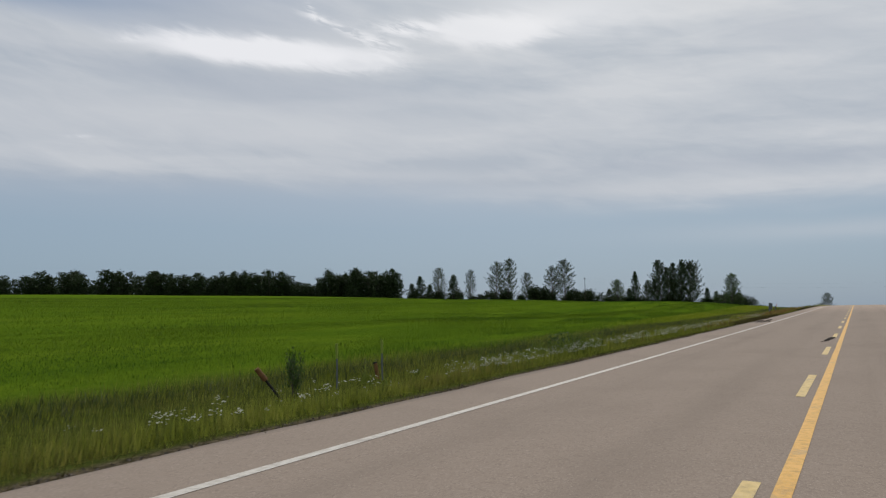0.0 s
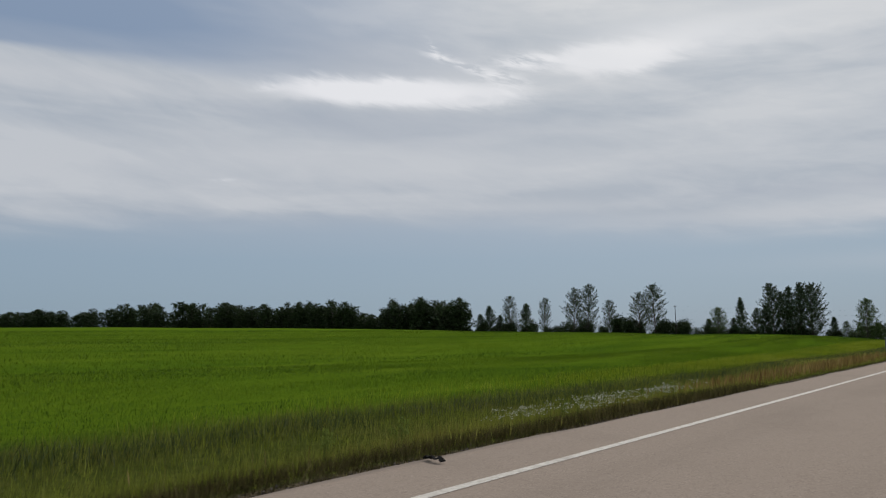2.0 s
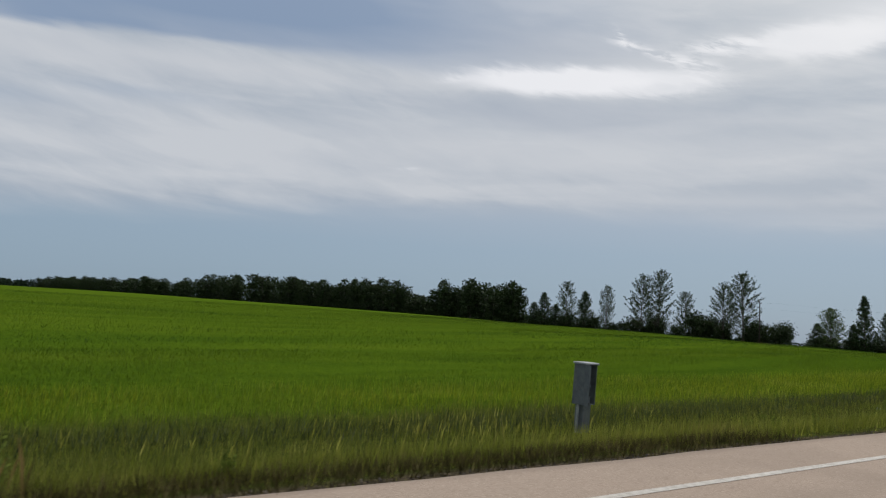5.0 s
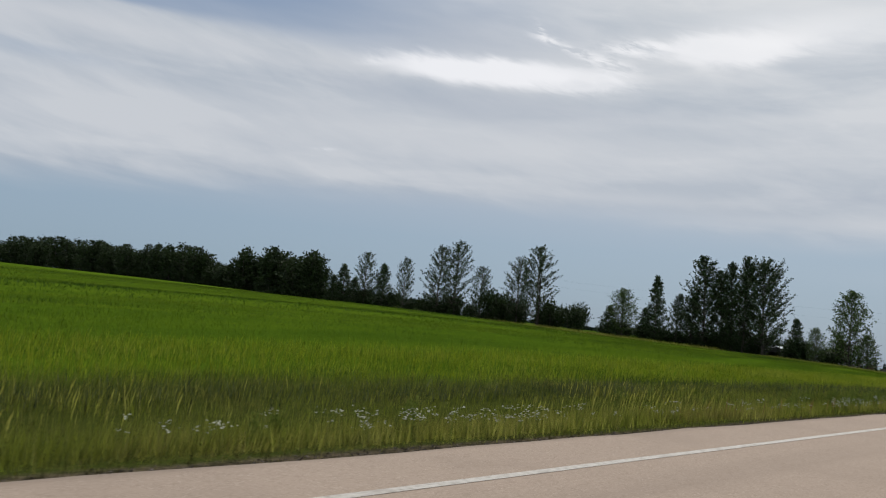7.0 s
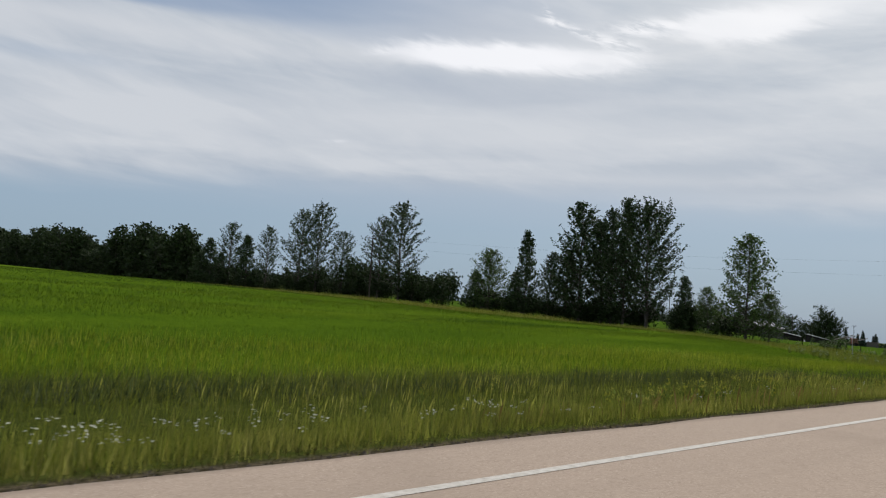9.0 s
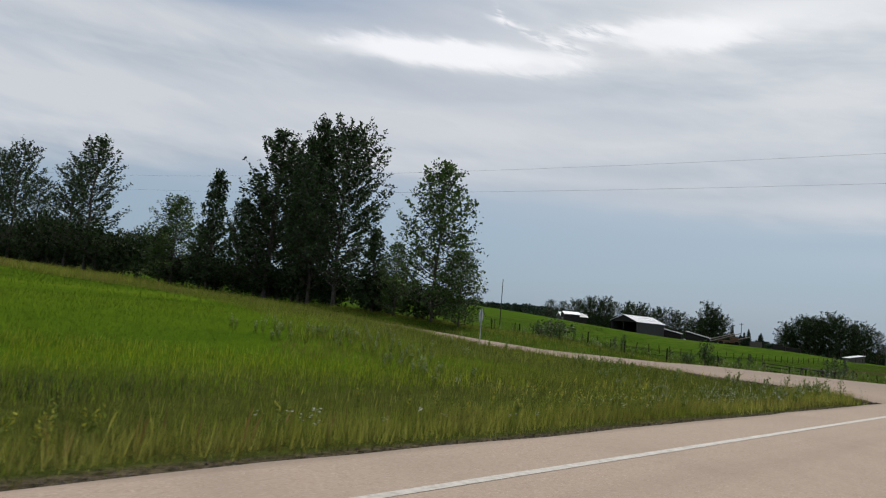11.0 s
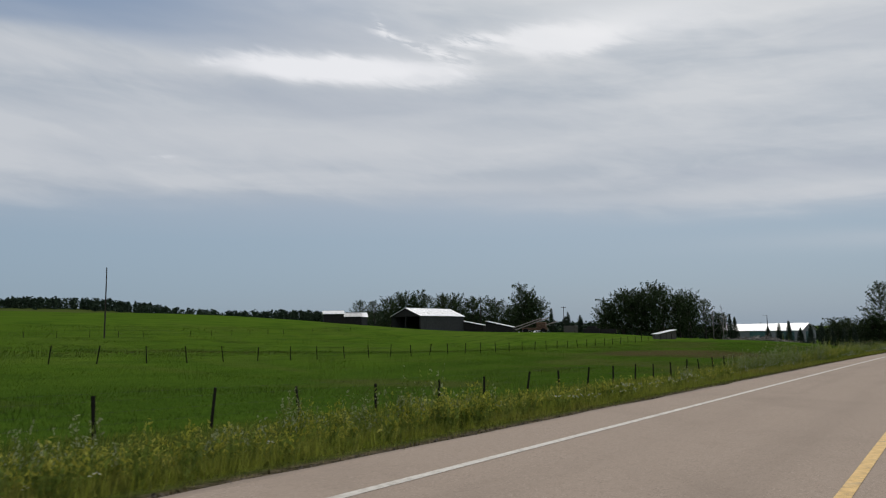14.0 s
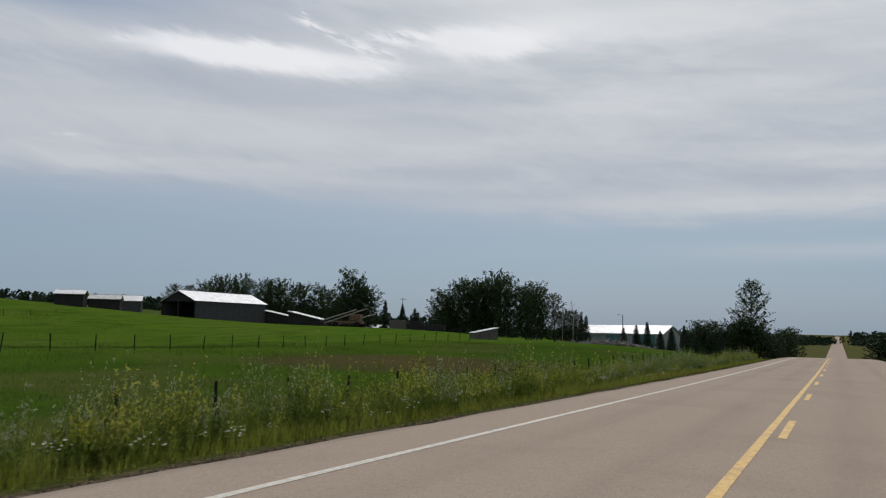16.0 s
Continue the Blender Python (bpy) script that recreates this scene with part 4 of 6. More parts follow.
for i, (x, y, h, r) in enumerate(TALL + AIRY + SLIM):
    plant("wild_shrub", x + 0.6 * (-1) ** i, y + 1.2, 2.2 + 0.5 * (i % 4), 2.4 + 0.3 * (i % 3), "shrub", 1.1 * i, "dense dark shrub at the foot of a poplar", "shrubs under the trees", i)
# the thick shelter belt going on up the slope
BELT = [(-200.5, 16.0), (-204.5, 18.0), (-209.5, 17.2), (-214.0, 16.6), (-219.0, 17.4), (-224.0, 18.0), (-229.0, 18.2), (-234.0, 16.8), (-238.5, 15.6), (-245.0, 11.4), (-251.5, 10.8), (-257.5, 12.4), (-262.5, 15.2), (-268.0, 17.4), (-273.5, 18.2), (-279.0, 17.2), (-285.0, 16.4), (-291.0, 17.4), (-297.0, 17.4), (-302.5, 16.8), (-308.5, 15.0), (-317.0, 15.9), (-325.0, 14.2), (-333.0, 15.0), (-341.0, 16.6), (-348.0, 16.2)]
for i, (x, h) in enumerate(BELT):
    y = float(np.interp(x, [-410, -287, -203], [277, 289, 299.5]))
    plant("belt_tree", x, y + rng.uniform(-1.5, 1.5), h * rng.uniform(0.93, 1.0), rng.uniform(4.0, 5.2), "belt_tree", rng.uniform(0, 6), "dense dark broadleaf tree of the shelter belt", "shelter belt trees", i)
for i, ((x0, h0), (x1, h1)) in enumerate(zip(BELT, BELT[1:])):
    y = float(np.interp((x0 + x1) / 2, [-410, -287, -203], [277, 289, 299.5])) + rng.uniform(4, 7)
    plant("belt_tree", (x0 + x1) / 2, y, min(h0, h1) * rng.uniform(0.85, 0.97), rng.uniform(3.6, 4.6), "belt_tree", rng.uniform(0, 6), "dense dark broadleaf tree of the shelter belt", "shelter belt trees", i + 2)
for i in range(56):
    x = -352 - 8.7 * i
    y = float(np.interp(x, [-900, -410, -340], [222, 277, 284])) + rng.uniform(-4, 4)
    plant("belt_tree", x, y, rng.uniform(14.0, 17.5) * (1.0 if i < 12 else 0.84), rng.uniform(4.8, 6.6), "belt_tree", rng.uniform(0, 6), "dense dark broadleaf tree of the shelter belt", "shelter belt trees", i)
for i in range(26):
    x = -206 - 6.2 * i
    y = float(np.interp(x, [-410, -287, -203], [277, 289, 299.5])) + rng.uniform(2, 6)
    plant("wild_shrub", x, y, rng.uniform(4, 6.5), rng.uniform(3.4, 4.6), "shrub", rng.uniform(0, 6), "dense dark shrub closing the foot of the shelter belt", "shelter belt shrubs", i)


def far_woods(name, line, depth, h0, h1, n, seed, label):
    """Woods too far off to tell trees apart: pointed and round crowns of many leaf clumps."""
    rg = np.random.default_rng(seed)
    line = np.array(line, float)
    seg = np.r_[0, np.cumsum(np.linalg.norm(np.diff(line, axis=0), axis=1))]
    s = rg.uniform(0, seg[-1], n)
    x = np.interp(s, seg, line[:, 0]) + rg.normal(0, depth, n)
    y = np.interp(s, seg, line[:, 1]) + rg.normal(0, depth, n)
    h = rg.uniform(h0, h1, n) * (0.8 + 0.35 * np.array([noise.noise((v * 0.02, seed, 0.5)) + 0.4 for v in s]))
    z = ground_z(x, y)
    k = 46
    u = rg.uniform(0.02, 1, (n, k))
    cone = rg.uniform(0, 1, n)[:, None] < 0.45
    wide = np.where(cone, (1 - u) * 0.24 + 0.02, 0.36 * np.sin(np.pi * np.clip(u * 0.85 + 0.12, 0, 1)) ** 0.6) * h[:, None]
    az = rg.uniform(0, 6.283, (n, k))
    rad = wide * np.sqrt(rg.uniform(0.2, 1, (n, k)))
    c = np.stack([x[:, None] + rad * np.cos(az), y[:, None] + rad * np.sin(az), z[:, None] + u * h[:, None]], -1).reshape(-1, 3)
    v, f = leaves(rg, c, float(h0 + h1) / 2 * 0.21)
    tagged(new(name, raw_mesh(name, v, f, "far_wood")), label, "woods", kind="stuff")


far_woods("far_woods", [(-760, 430), (-712, 500), (-664, 570), (-610, 630), (-550, 680), (-470, 760), (-330, 880)], 9, 6.5, 9.5, 900, 1, "dark line of far mixed woods on the rise")
far_woods("far_woods", [(-885, -200), (-875, 60), (-840, 225)], 6, 9, 12.5, 460, 4, "thin dark line of woods beyond the crop's crest")
far_woods("far_woods", [(-420, 720), (-300, 800), (-200, 880), (-90, 960), (-14, 1300)], 10, 7, 10, 1000, 2, "dark line of far mixed woods beyond the farm")
far_woods("far_woods", [(14, 1300), (60, 1000), (90, 820), (300, 700)], 8, 9, 14, 160, 3, "dark woods standing back from the far road")
# ---- the farmyard ----
def bm_box(bm, x0, y0, z0, x1, y1, z1, bevel=0.0):
    vs = bmesh.ops.create_cube(bm, size=1, matrix=Matrix.LocRotScale(((x0 + x1) / 2, (y0 + y1) / 2, (z0 + z1) / 2), None, (abs(x1 - x0), abs(y1 - y0), abs(z1 - z0))))["verts"]
    if bevel:
        bmesh.ops.bevel(bm, geom=list({e for v in vs for e in v.link_edges}), offset=bevel, segments=1, affect="EDGES")


def bm_rod(bm, a, b, r0, r1=None, sides=8):
    a, b = Vector(a), Vector(b)
    m = Matrix.Translation((a + b) / 2) @ (b - a).to_track_quat("Z", "Y").to_matrix().to_4x4()
    bmesh.ops.create_cone(bm, cap_ends=True, segments=sides, radius1=r0, radius2=r0 if r1 is None else r1, depth=(b - a).length, matrix=m)


def part(name, bm, mat, parent, label="", at=None):
    me = bpy.data.meshes.new(name)
    bm.to_mesh(me)
    bm.free()
    me.materials.append(MAT[mat])
    return link_part(name, me, parent, label, at)


def boxes(name, mat, parent, *sizes, label="", bevel=0.0):
    bm = bmesh.new()
    for s in sizes:
        bm_box(bm, *s, bevel=bevel)
    return part(name, bm, mat, parent, label)


def prism(bm, corners, y0, y1):
    """A solid between two equal outlines of (x, z) at y0 and y1."""
    a = [bm.verts.new((x, y0, z)) for x, z in corners]
    b = [bm.verts.new((x, y1, z)) for x, z in corners]
    bm.faces.new(a[::-1])
    bm.faces.new(b)
    for i in range(len(a)):
        j = (i + 1) % len(a)
        bm.faces.new((a[i], a[j], b[j], b[i]))


def roof_slope(bm, x0, z0, x1, z1, y0, y1, thick=0.1, rib=0.75):
    """A sheet roof slope with raised ribs that run down it."""
    n = Vector((z0 - z1, 0, x1 - x0)).normalized()
    n = n if n.z > 0 else -n
    prism(bm, [(x0, z0), (x1, z1), (x1 + n.x * thick, z1 + n.z * thick), (x0 + n.x * thick, z0 + n.z * thick)], y0, y1)
    k = int((y1 - y0) / rib)
    for i in range(1, k):
        y = y0 + (y1 - y0) * i / k
        prism(bm, [(x0 + n.x * thick, z0 + n.z * thick), (x1 + n.x * thick, z1 + n.z * thick), (x1 + n.x * (thick + 0.04), z1 + n.z * (thick + 0.04)), (x0 + n.x * (thick + 0.04), z0 + n.z * (thick + 0.04))], y - 0.03, y + 0.03)


def boarded(name, parent, mat, x0, x1, y, z0, tops, facing="y", wide=0.3, thick=0.05):
    """A wall of upright boards along x (or y), every other one proud, whose top follows a function."""
    n = max(2, int(abs(x1 - x0) / wide))
    line = []
    for i in range(n):
        off = thick if i % 2 else 0.0
        line += [(x0 + (x1 - x0) * i / n, off), (x0 + (x1 - x0) * (i + 1) / n, off)]
    v = []
    for side in (0.0, -0.06):
        for u, off in line:
            w = y + (off if side == 0 else side)
            for z in (z0, max(z0 + 0.05, tops(u))):
                v.append((u, w, z) if facing == "y" else (w, u, z))
    m = len(line)
    f = []
    for s in (0, 2 * m):
        f += [(s + 2 * i, s + 2 * i + 2, s + 2 * i + 3, s + 2 * i + 1) for i in range(m - 1)]
    f += [(2 * i + 1, 2 * i + 3, 2 * m + 2 * i + 3, 2 * m + 2 * i + 1) for i in range(m - 1)]
    f += [(0, 1, 2 * m + 1, 2 * m), (2 * m - 2, 2 * m - 1, 4 * m - 1, 4 * m - 2)]
    return link_part(name, raw_mesh(name, v, f, mat), parent)


def gable_shed(name, x, y, turn, width, length, eave, ridge, wall, roof, label, open_front=False, over=0.35, ridge_at=0.5, extra=None):
    """A shed with its long side along local y, from 0 to length, and x from -width to 0."""
    ob = thing(name, pose(x, y, float(ground_z(x - width / 2, y + length / 2)), 0, 0, turn), label, "farm building")
    rx = -width * ridge_at
    def top(v):
        return eave + (ridge - eave) * (1 - abs(v - rx) / (-rx if v > rx else width + rx))
    boarded("side_wall", ob, wall, 0, length, 0, -0.6, lambda v: eave, "x")
    boarded("side_wall", ob, wall, 0, length, -width, -0.6, lambda v: eave, "x")
    boarded("end_wall", ob, wall, -width, 0, length, -0.6, top)
    if open_front:
        boarded("gable_boards", ob, "dark_wood", -width, 0, 0.0, eave - 0.2, top)
        k = 2
        for i in range(k + 1):
            boxes("post", "dark_wood", ob, (-width * i / k - 0.12, -0.12, -0.6, -width * i / k + 0.12, 0.12, eave))
    else:
        boarded("end_wall", ob, wall, -width, 0, 0.0, -0.6, top)
    k = (ridge - eave) / -rx
    for x0, z0, s in ((over, eave - over * k, 0), (-width - over, eave - over * (ridge - eave) / (width + rx), 1)):
        bm = bmesh.new()
        roof_slope(bm, x0, z0, rx, ridge, -over, length + over)
        part("roof_slope", bm, roof, ob)
    boxes("ridge_cap", roof, ob, (rx - 0.15, -over, ridge + 0.06, rx + 0.15, length + over, ridge + 0.16), bevel=0.03)
    boxes("dirt_floor", "dark_wood", ob, (-width + 0.1, 0.1, -0.55, -0.1, length - 0.1, 0.02))
    return ob


gable_shed("barn", -129.6, 512.8, 2, 10.5, 24.5, 4.3, 6.6, "grey_boards", "roof_metal", "long grey board barn with bright metal roof and open end", True)


def lean_to(name, x, y, turn, width, length, low, high, label, wall="dark_wood", roof="shed_roof"):
    """A small shed with one roof slope falling towards +y."""
    ob = thing(name, pose(x, y, float(ground_z(x, y)), 0, 0, turn), label, "farm building")
    boarded("front_wall", ob, wall, 0, width, 0, -0.5, lambda v: high)
    boarded("back_wall", ob, wall, 0, width, length, -0.5, lambda v: low)
    for xx in (0, width):
        boarded("side_wall", ob, wall, 0, length, xx, -0.5, lambda v: high + (low - high) * v / length, "x")
    bm = bmesh.new()
    roof_slope(bm, -0.3, 0, width + 0.3, 0, -0.3, length + 0.3)
    me = part("roof", bm, roof, ob)
    k = math.degrees(math.atan2(low - high, length))
    me.matrix_basis = Matrix.Translation((0, 0, high + 0.02)) @ pose(0, 0, 0, k)
    return ob


lean_to("low_shed", -132.6, 541.0, -73, 4.2, 7.4, 2.1, 3.6, "low dark shed with a pale metal roof beside the barn", "dark_wood", "roof_metal")
lean_to("low_shed", -121.4, 538.8, -73, 4.6, 8.4, 1.5, 3.4, "low dark shed with a pale sloping roof near the barn", "dark_wood", "roof_metal")
lean_to("field_shelter", -62.2, 520.4, -50, 4.0, 4.4, 2.0, 1.1, "small grey animal shelter with a pale tin roof", "wood", "roof_metal")
gable_shed("old_shed", -145.4, 488.8, -43, 6.0, 5.5, 2.2, 3.1, "dark_wood", "roof_metal", "old dark board shed with a pale tin roof")
gable_shed("old_shed", -150.5, 500.5, -43, 6.0, 6.5, 2.0, 3.0, "dark_wood", "shed_roof", "weathered dark shed with a patched roof")
gable_shed("farm_house", -162.4, 512.1, -43, 7.0, 9.5, 2.5, 3.9, "grey_boards", "roof_metal", "low grey farm house with a dull pale roof")
gable_shed("storage_shed", -150.0, 640.0, 75, 8.0, 16.0, 3.0, 4.6, "siding", "roof_metal", "distant pale metal shed with a light roof", False)
gable_shed("storage_shed", -290.0, 640.0, 50, 7.0, 12.0, 2.5, 4.2, "siding", "roof_metal", "distant small white farm building on the rise", False)


def shop():
    x, y = -36.2, 594.0
    ob = thing("farm_shop", pose(x, y, -1.9, 0, 0, 80), "long pale metal farm shop with a bright white roof", "farm building")
    w, l, e, r = 12.0, 24.5, 4.4, 6.5
    for s, xx in (("side_wall", 0), ("side_wall", -w)):
        bm = bmesh.new()
        bm_box(bm, xx - 0.06, 0, -0.8, xx + 0.06, l, e)
        for i in range(1, 42):
            bm_box(bm, xx - 0.09, l * i / 42 - 0.03, -0.8, xx + 0.09, l * i / 42 + 0.03, e)
        part(s, bm, "siding", ob)
    for yy in (0, l):
        bm = bmesh.new()
        prism(bm, [(-w, -0.8), (0, -0.8), (0, e), (-w / 2, r), (-w, e)], yy - 0.06, yy + 0.06)
        part("end_wall", bm, "siding", ob)
    for x0 in (0.4, -w - 0.4):
        bm = bmesh.new()
        roof_slope(bm, x0, e - 0.1, -w / 2, r, -0.4, l + 0.4, 0.1, 0.6)
        part("roof_slope", bm, "roof_metal", ob)
    d = boxes("sliding_door", "teal", ob, (-8.5, -0.16, -0.6, -3.5, -0.07, 4.2), label="teal painted sliding door")
    boxes("door_rail", "galvanised", d, (-11, -0.22, 4.2, -3.0, -0.08, 4.35))
    boxes("sliding_door", "teal", ob, (-w - 0.18, 10.0, -0.6, -w - 0.10, 15.5, 4.0), label="teal painted sliding door")
    boxes("sliding_door", "teal", ob, (-w - 0.18, 2.0, -0.6, -w - 0.10, 7.0, 4.0), label="teal painted sliding door")


shop()

FARM_TREES = [
    (-125, 569, 17.0, 5.2, "round_tree", "round dark tree behind the low sheds"),
    (-121, 571, 13.0, 4.6, "round_tree", "round dark tree behind the low sheds"),
    (-130, 574, 11.5, 4.6, "round_tree", "round dark tree behind the low sheds"),
    (-137, 578, 11.0, 5.0, "round_tree", "round dark tree behind the low sheds"),
    (-146, 582, 13.5, 5.0, "round_tree", "round dark tree behind the barn"),
    (-155, 580, 14.0, 5.0, "round_tree", "leafy poplar behind the barn"),
    (-162, 578, 15.0, 4.4, "round_tree", "dark tree behind the barn"),
    (-169, 579, 15.0, 4.4, "round_tree", "dark tree behind the barn"),
    (-178, 581, 15.5, 4.0, "airy_poplar", "leafy poplar behind the barn"),
    (-184, 582, 17.0, 4.6, "round_tree", "dark tree behind the barn"),
    (-191, 580, 16.5, 4.6, "round_tree", "dark tree behind the barn"),
    (-199, 584, 15.0, 4.4, "round_tree", "dark tree behind the barn"),
    (-207, 582, 14.0, 4.2, "airy_poplar", "thin grey poplar behind the old house"),
    (-214, 580, 14.0, 4.0, "airy_poplar", "thin grey poplar behind the old house"),
]
for i, (x, y, h, r, k, lab) in enumerate(FARM_TREES):
    plant("farm_tree", x, y, h, r, k, 1.7 * i, lab, "trees round the farmyard", i)
GROVE = [(-93, 567, 11.0, 4.4), (-89, 570, 13.5, 4.6), (-84.5, 568, 14.5, 4.8), (-79.5, 572, 16.5, 4.8), (-75.5, 567, 15.5, 4.2), (-71, 571, 14.0, 4.0), (-67, 568, 13.6, 4.2), (-63.5, 572, 12.5, 3.8), (-86, 576, 14.0, 4.8), (-73, 578, 15.0, 4.6), (-96, 574, 8.0, 4.0), (-60, 575, 8.5, 3.4)]
for i, (x, y, h, r) in enumerate(GROVE):
    plant("grove_tree", x, y, h, r, "airy_poplar" if i in (5, 7) else "round_tree", 2.3 * i, "dark spreading tree of the farmyard grove", "grove beside the shop", i)
for i, (x, y, h) in enumerate([(-60.5, 570, 9.5), (-57, 573, 8.5), (-57.5, 569, 11.0)]):
    plant("dead_tree", x, y, h, 2.6, "dead_tree", i, "bare weathered dead tree at the edge of the grove", "dead trees", i)
SPRUCES = [(-173.6, 586.6, 17.0, 3.0), (-119, 577, 10, 2.2), (-115, 580, 7.5, 1.8), (-111, 574, 8.5, 2.1), (-105, 571, 7.0, 2.2), (-108, 578, 6.5, 1.8), (-56.0, 571, 8.5, 1.6), (-54, 568.5, 7.5, 1.7)]
for i, (x, y, h, r) in enumerate(SPRUCES):
    plant("spruce_tree", x, y, h, r, "spruce", i, "dark pointed spruce in the farmyard", "farmyard spruces", i)
for i in range(9):
    plant("spruce_tree", -45.5 + 2.7 * i, 571.5 + 0.9 * i + (i % 2), 5.0 + 0.9 * (i % 3), 1.7, "spruce", i, "small dark spruce in a row before the shop", "spruces before the shop", i)
plant("road_tree", -18.4, 590.5, 19.8, 4.7, "airy_poplar", 0.6, "tall open poplar standing beside the highway", pick=1)
for i, (x, y, h, r) in enumerate([(-29, 583, 8.0, 3.8), (-25.5, 586, 8.6, 3.8), (-22, 588, 9.2, 3.8), (-18.5, 589, 10.5, 4.2), (-15.5, 591, 7.0, 3.2), (-13, 596, 6.0, 2.8), (-11.5, 606, 9.0, 3.4), (-12.5, 640, 11, 4.0)]):
    plant("roadside_bush", x, y, h, r, "round_tree", 1.3 * i, "dense dark bush beside the highway", "bushes under the road tree", i)
for i, (x, y, h, r) in enumerate([(16, 700, 12, 6), (19, 712, 13, 6), (24, 704, 12, 6), (30, 712, 13, 7), (38, 706, 12, 7)]):
    plant("roadside_tree", x, y, h, r, "belt_tree", 1.3 * i, "dark tree beyond the highway's far side", "trees beyond the highway", i)


# ---- fences ----
def post_mesh(name, h, r, mat, seed):
    rg = random.Random(seed)
    bm = bmesh.new()
    bmesh.ops.create_cone(bm, cap_ends=True, segments=7, radius1=r * 1.08, radius2=r * 0.92, depth=h + 0.5, matrix=Matrix.Translation((0, 0, (h - 0.5) / 2)))
    for v in bm.verts:
        v.co.x += rg.uniform(-0.012, 0.012)
        v.co.y += rg.uniform(-0.012, 0.012)
        if v.co.z > 0.3:
            v.co.z += rg.uniform(-0.03, 0.03)
    me = bpy.data.meshes.new(name)
    bm.to_mesh(me)
    bm.free()
    me.materials.append(MAT[mat])
    return me


POSTS = [post_mesh("post", 1.08, 0.05, "post_wood", s) for s in range(4)]
THIN_POSTS = [post_mesh("post", 1.42, 0.05, "post_wood", s + 9) for s in range(4)]


FAR_POSTS = [post_mesh("post", 1.0, 0.045, "post_wood", s + 19) for s in range(4)]


def wire_mesh(tops, lift, r=0.006):
    v, f = tubes([([(x, y, z + lift) for x, y, z in tops], [r] * len(tops))], 3)
    return raw_mesh("wire", v, f, "wire")


def fence(name, pts, posts, label, wires=(0.35, 0.65, 0.95, 1.15), wild=0.05, seed=1, r=0.0022):
    rg = random.Random(seed)
    ob = thing(name, Matrix.Identity(4), label, "fence")
    feet = []
    for i, (x, y) in enumerate(pts):
        x, y = x + rg.uniform(-wild, wild), y + rg.uniform(-wild, wild) * 3
        z = float(ground_z(x, y))
        feet.append((x, y, z))
        m = pose(x, y, z, rg.gauss(0, 3.4), rg.gauss(0, 3.4), rg.uniform(0, 360)) @ Matrix.Diagonal((1, 1, rg.uniform(0.92, 1.06), 1))
        link_part("post", posts[i % len(posts)], ob, at=m)
    for h in wires:
        link_part("wire", wire_mesh(feet, h, r), ob)
    return ob


FENCE_Y = [324.6, 328.4, 332.3, 336.1, 340.0, 343.9, 347.7, 351.65, 355.0, 358.7, 362.5, 366.2, 369.9, 373.9, 377.6] + [381.1 + 3.67 * i for i in range(53)]
fence("pasture_fence", [(float(np.interp(y, [340, 381, 412], [-17.6, -17.2, -17.0])), y) for y in FENCE_Y], POSTS, "round dark wooden posts strung with wire along the pasture", seed=3)
fence("cross_fence", [(-55.7, 328.4 + 4.06 * i) for i in range(47)], THIN_POSTS, "thin wooden posts strung with wire across the pasture", seed=5)
fence("far_fence", [(-101 - 0.94 * i, 364 + 5.2 * i) for i in range(22) if i % 7 != 3], FAR_POSTS, "distant thin fence posts across the pasture rise", seed=6, wires=(0.6, 1.05))
fence("lane_fence", [(-20.5 - 3.6 * i, 317.6 - 0.16 * i + 0.06 * i * i) for i in range(13)], POSTS, "old leaning wooden posts with wire beside the farm road", seed=8, wild=0.3)


def gate():
    """The old field gate with a braced fence corner beside it."""
    ob = thing("field_gate", Matrix.Identity(4), "old wooden field gate between stout posts with a braced corner", "gate")

    def g(x, y):
        return float(ground_z(x, y))
    tall = 1.2
    feet = [(-17.64, 318.99), (-15.22, 319.22), (-14.4, 321.0), (-14.49, 324.28)]
    for x, y in feet:
        bm = bmesh.new()
        bm_rod(bm, (x, y, g(x, y) - 0.5), (x + 0.03, y, g(x, y) + tall), 0.10, 0.085)
        part("gate_post", bm, "pole_wood", ob)
    a, b = feet[0], feet[1]
    for h in (0.15, 0.4, 0.65, 0.9, 1.1):
        bm = bmesh.new()
        bm_rod(bm, (*a, g(*a) + h), (*b, g(*b) + h + 0.03), 0.03, 0.03, 6)
        part("gate_rail", bm, "pole_wood", ob)
    for a, b in ((feet[1], feet[2]), (feet[2], feet[3])):
        bm = bmesh.new()
        bm_rod(bm, (*a, g(*a) + tall - 0.04), (*b, g(*b) + tall - 0.04), 0.06, 0.05, 8)
        part("top_rail", bm, "wood", ob)
    for (x0, y0), (x1, y1) in (((-14.9, 319.95), (-14.6, 320.55)), ((-15.2, 322.75), (-15.0, 323.3))):
        bm = bmesh.new()
        bm_rod(bm, (x0, y0, g(x0, y0) + 1.1), (x1, y1, g(x1, y1) - 0.1), 0.065, 0.06)
        part("leaning_brace", bm, "pole_wood", ob)


gate()


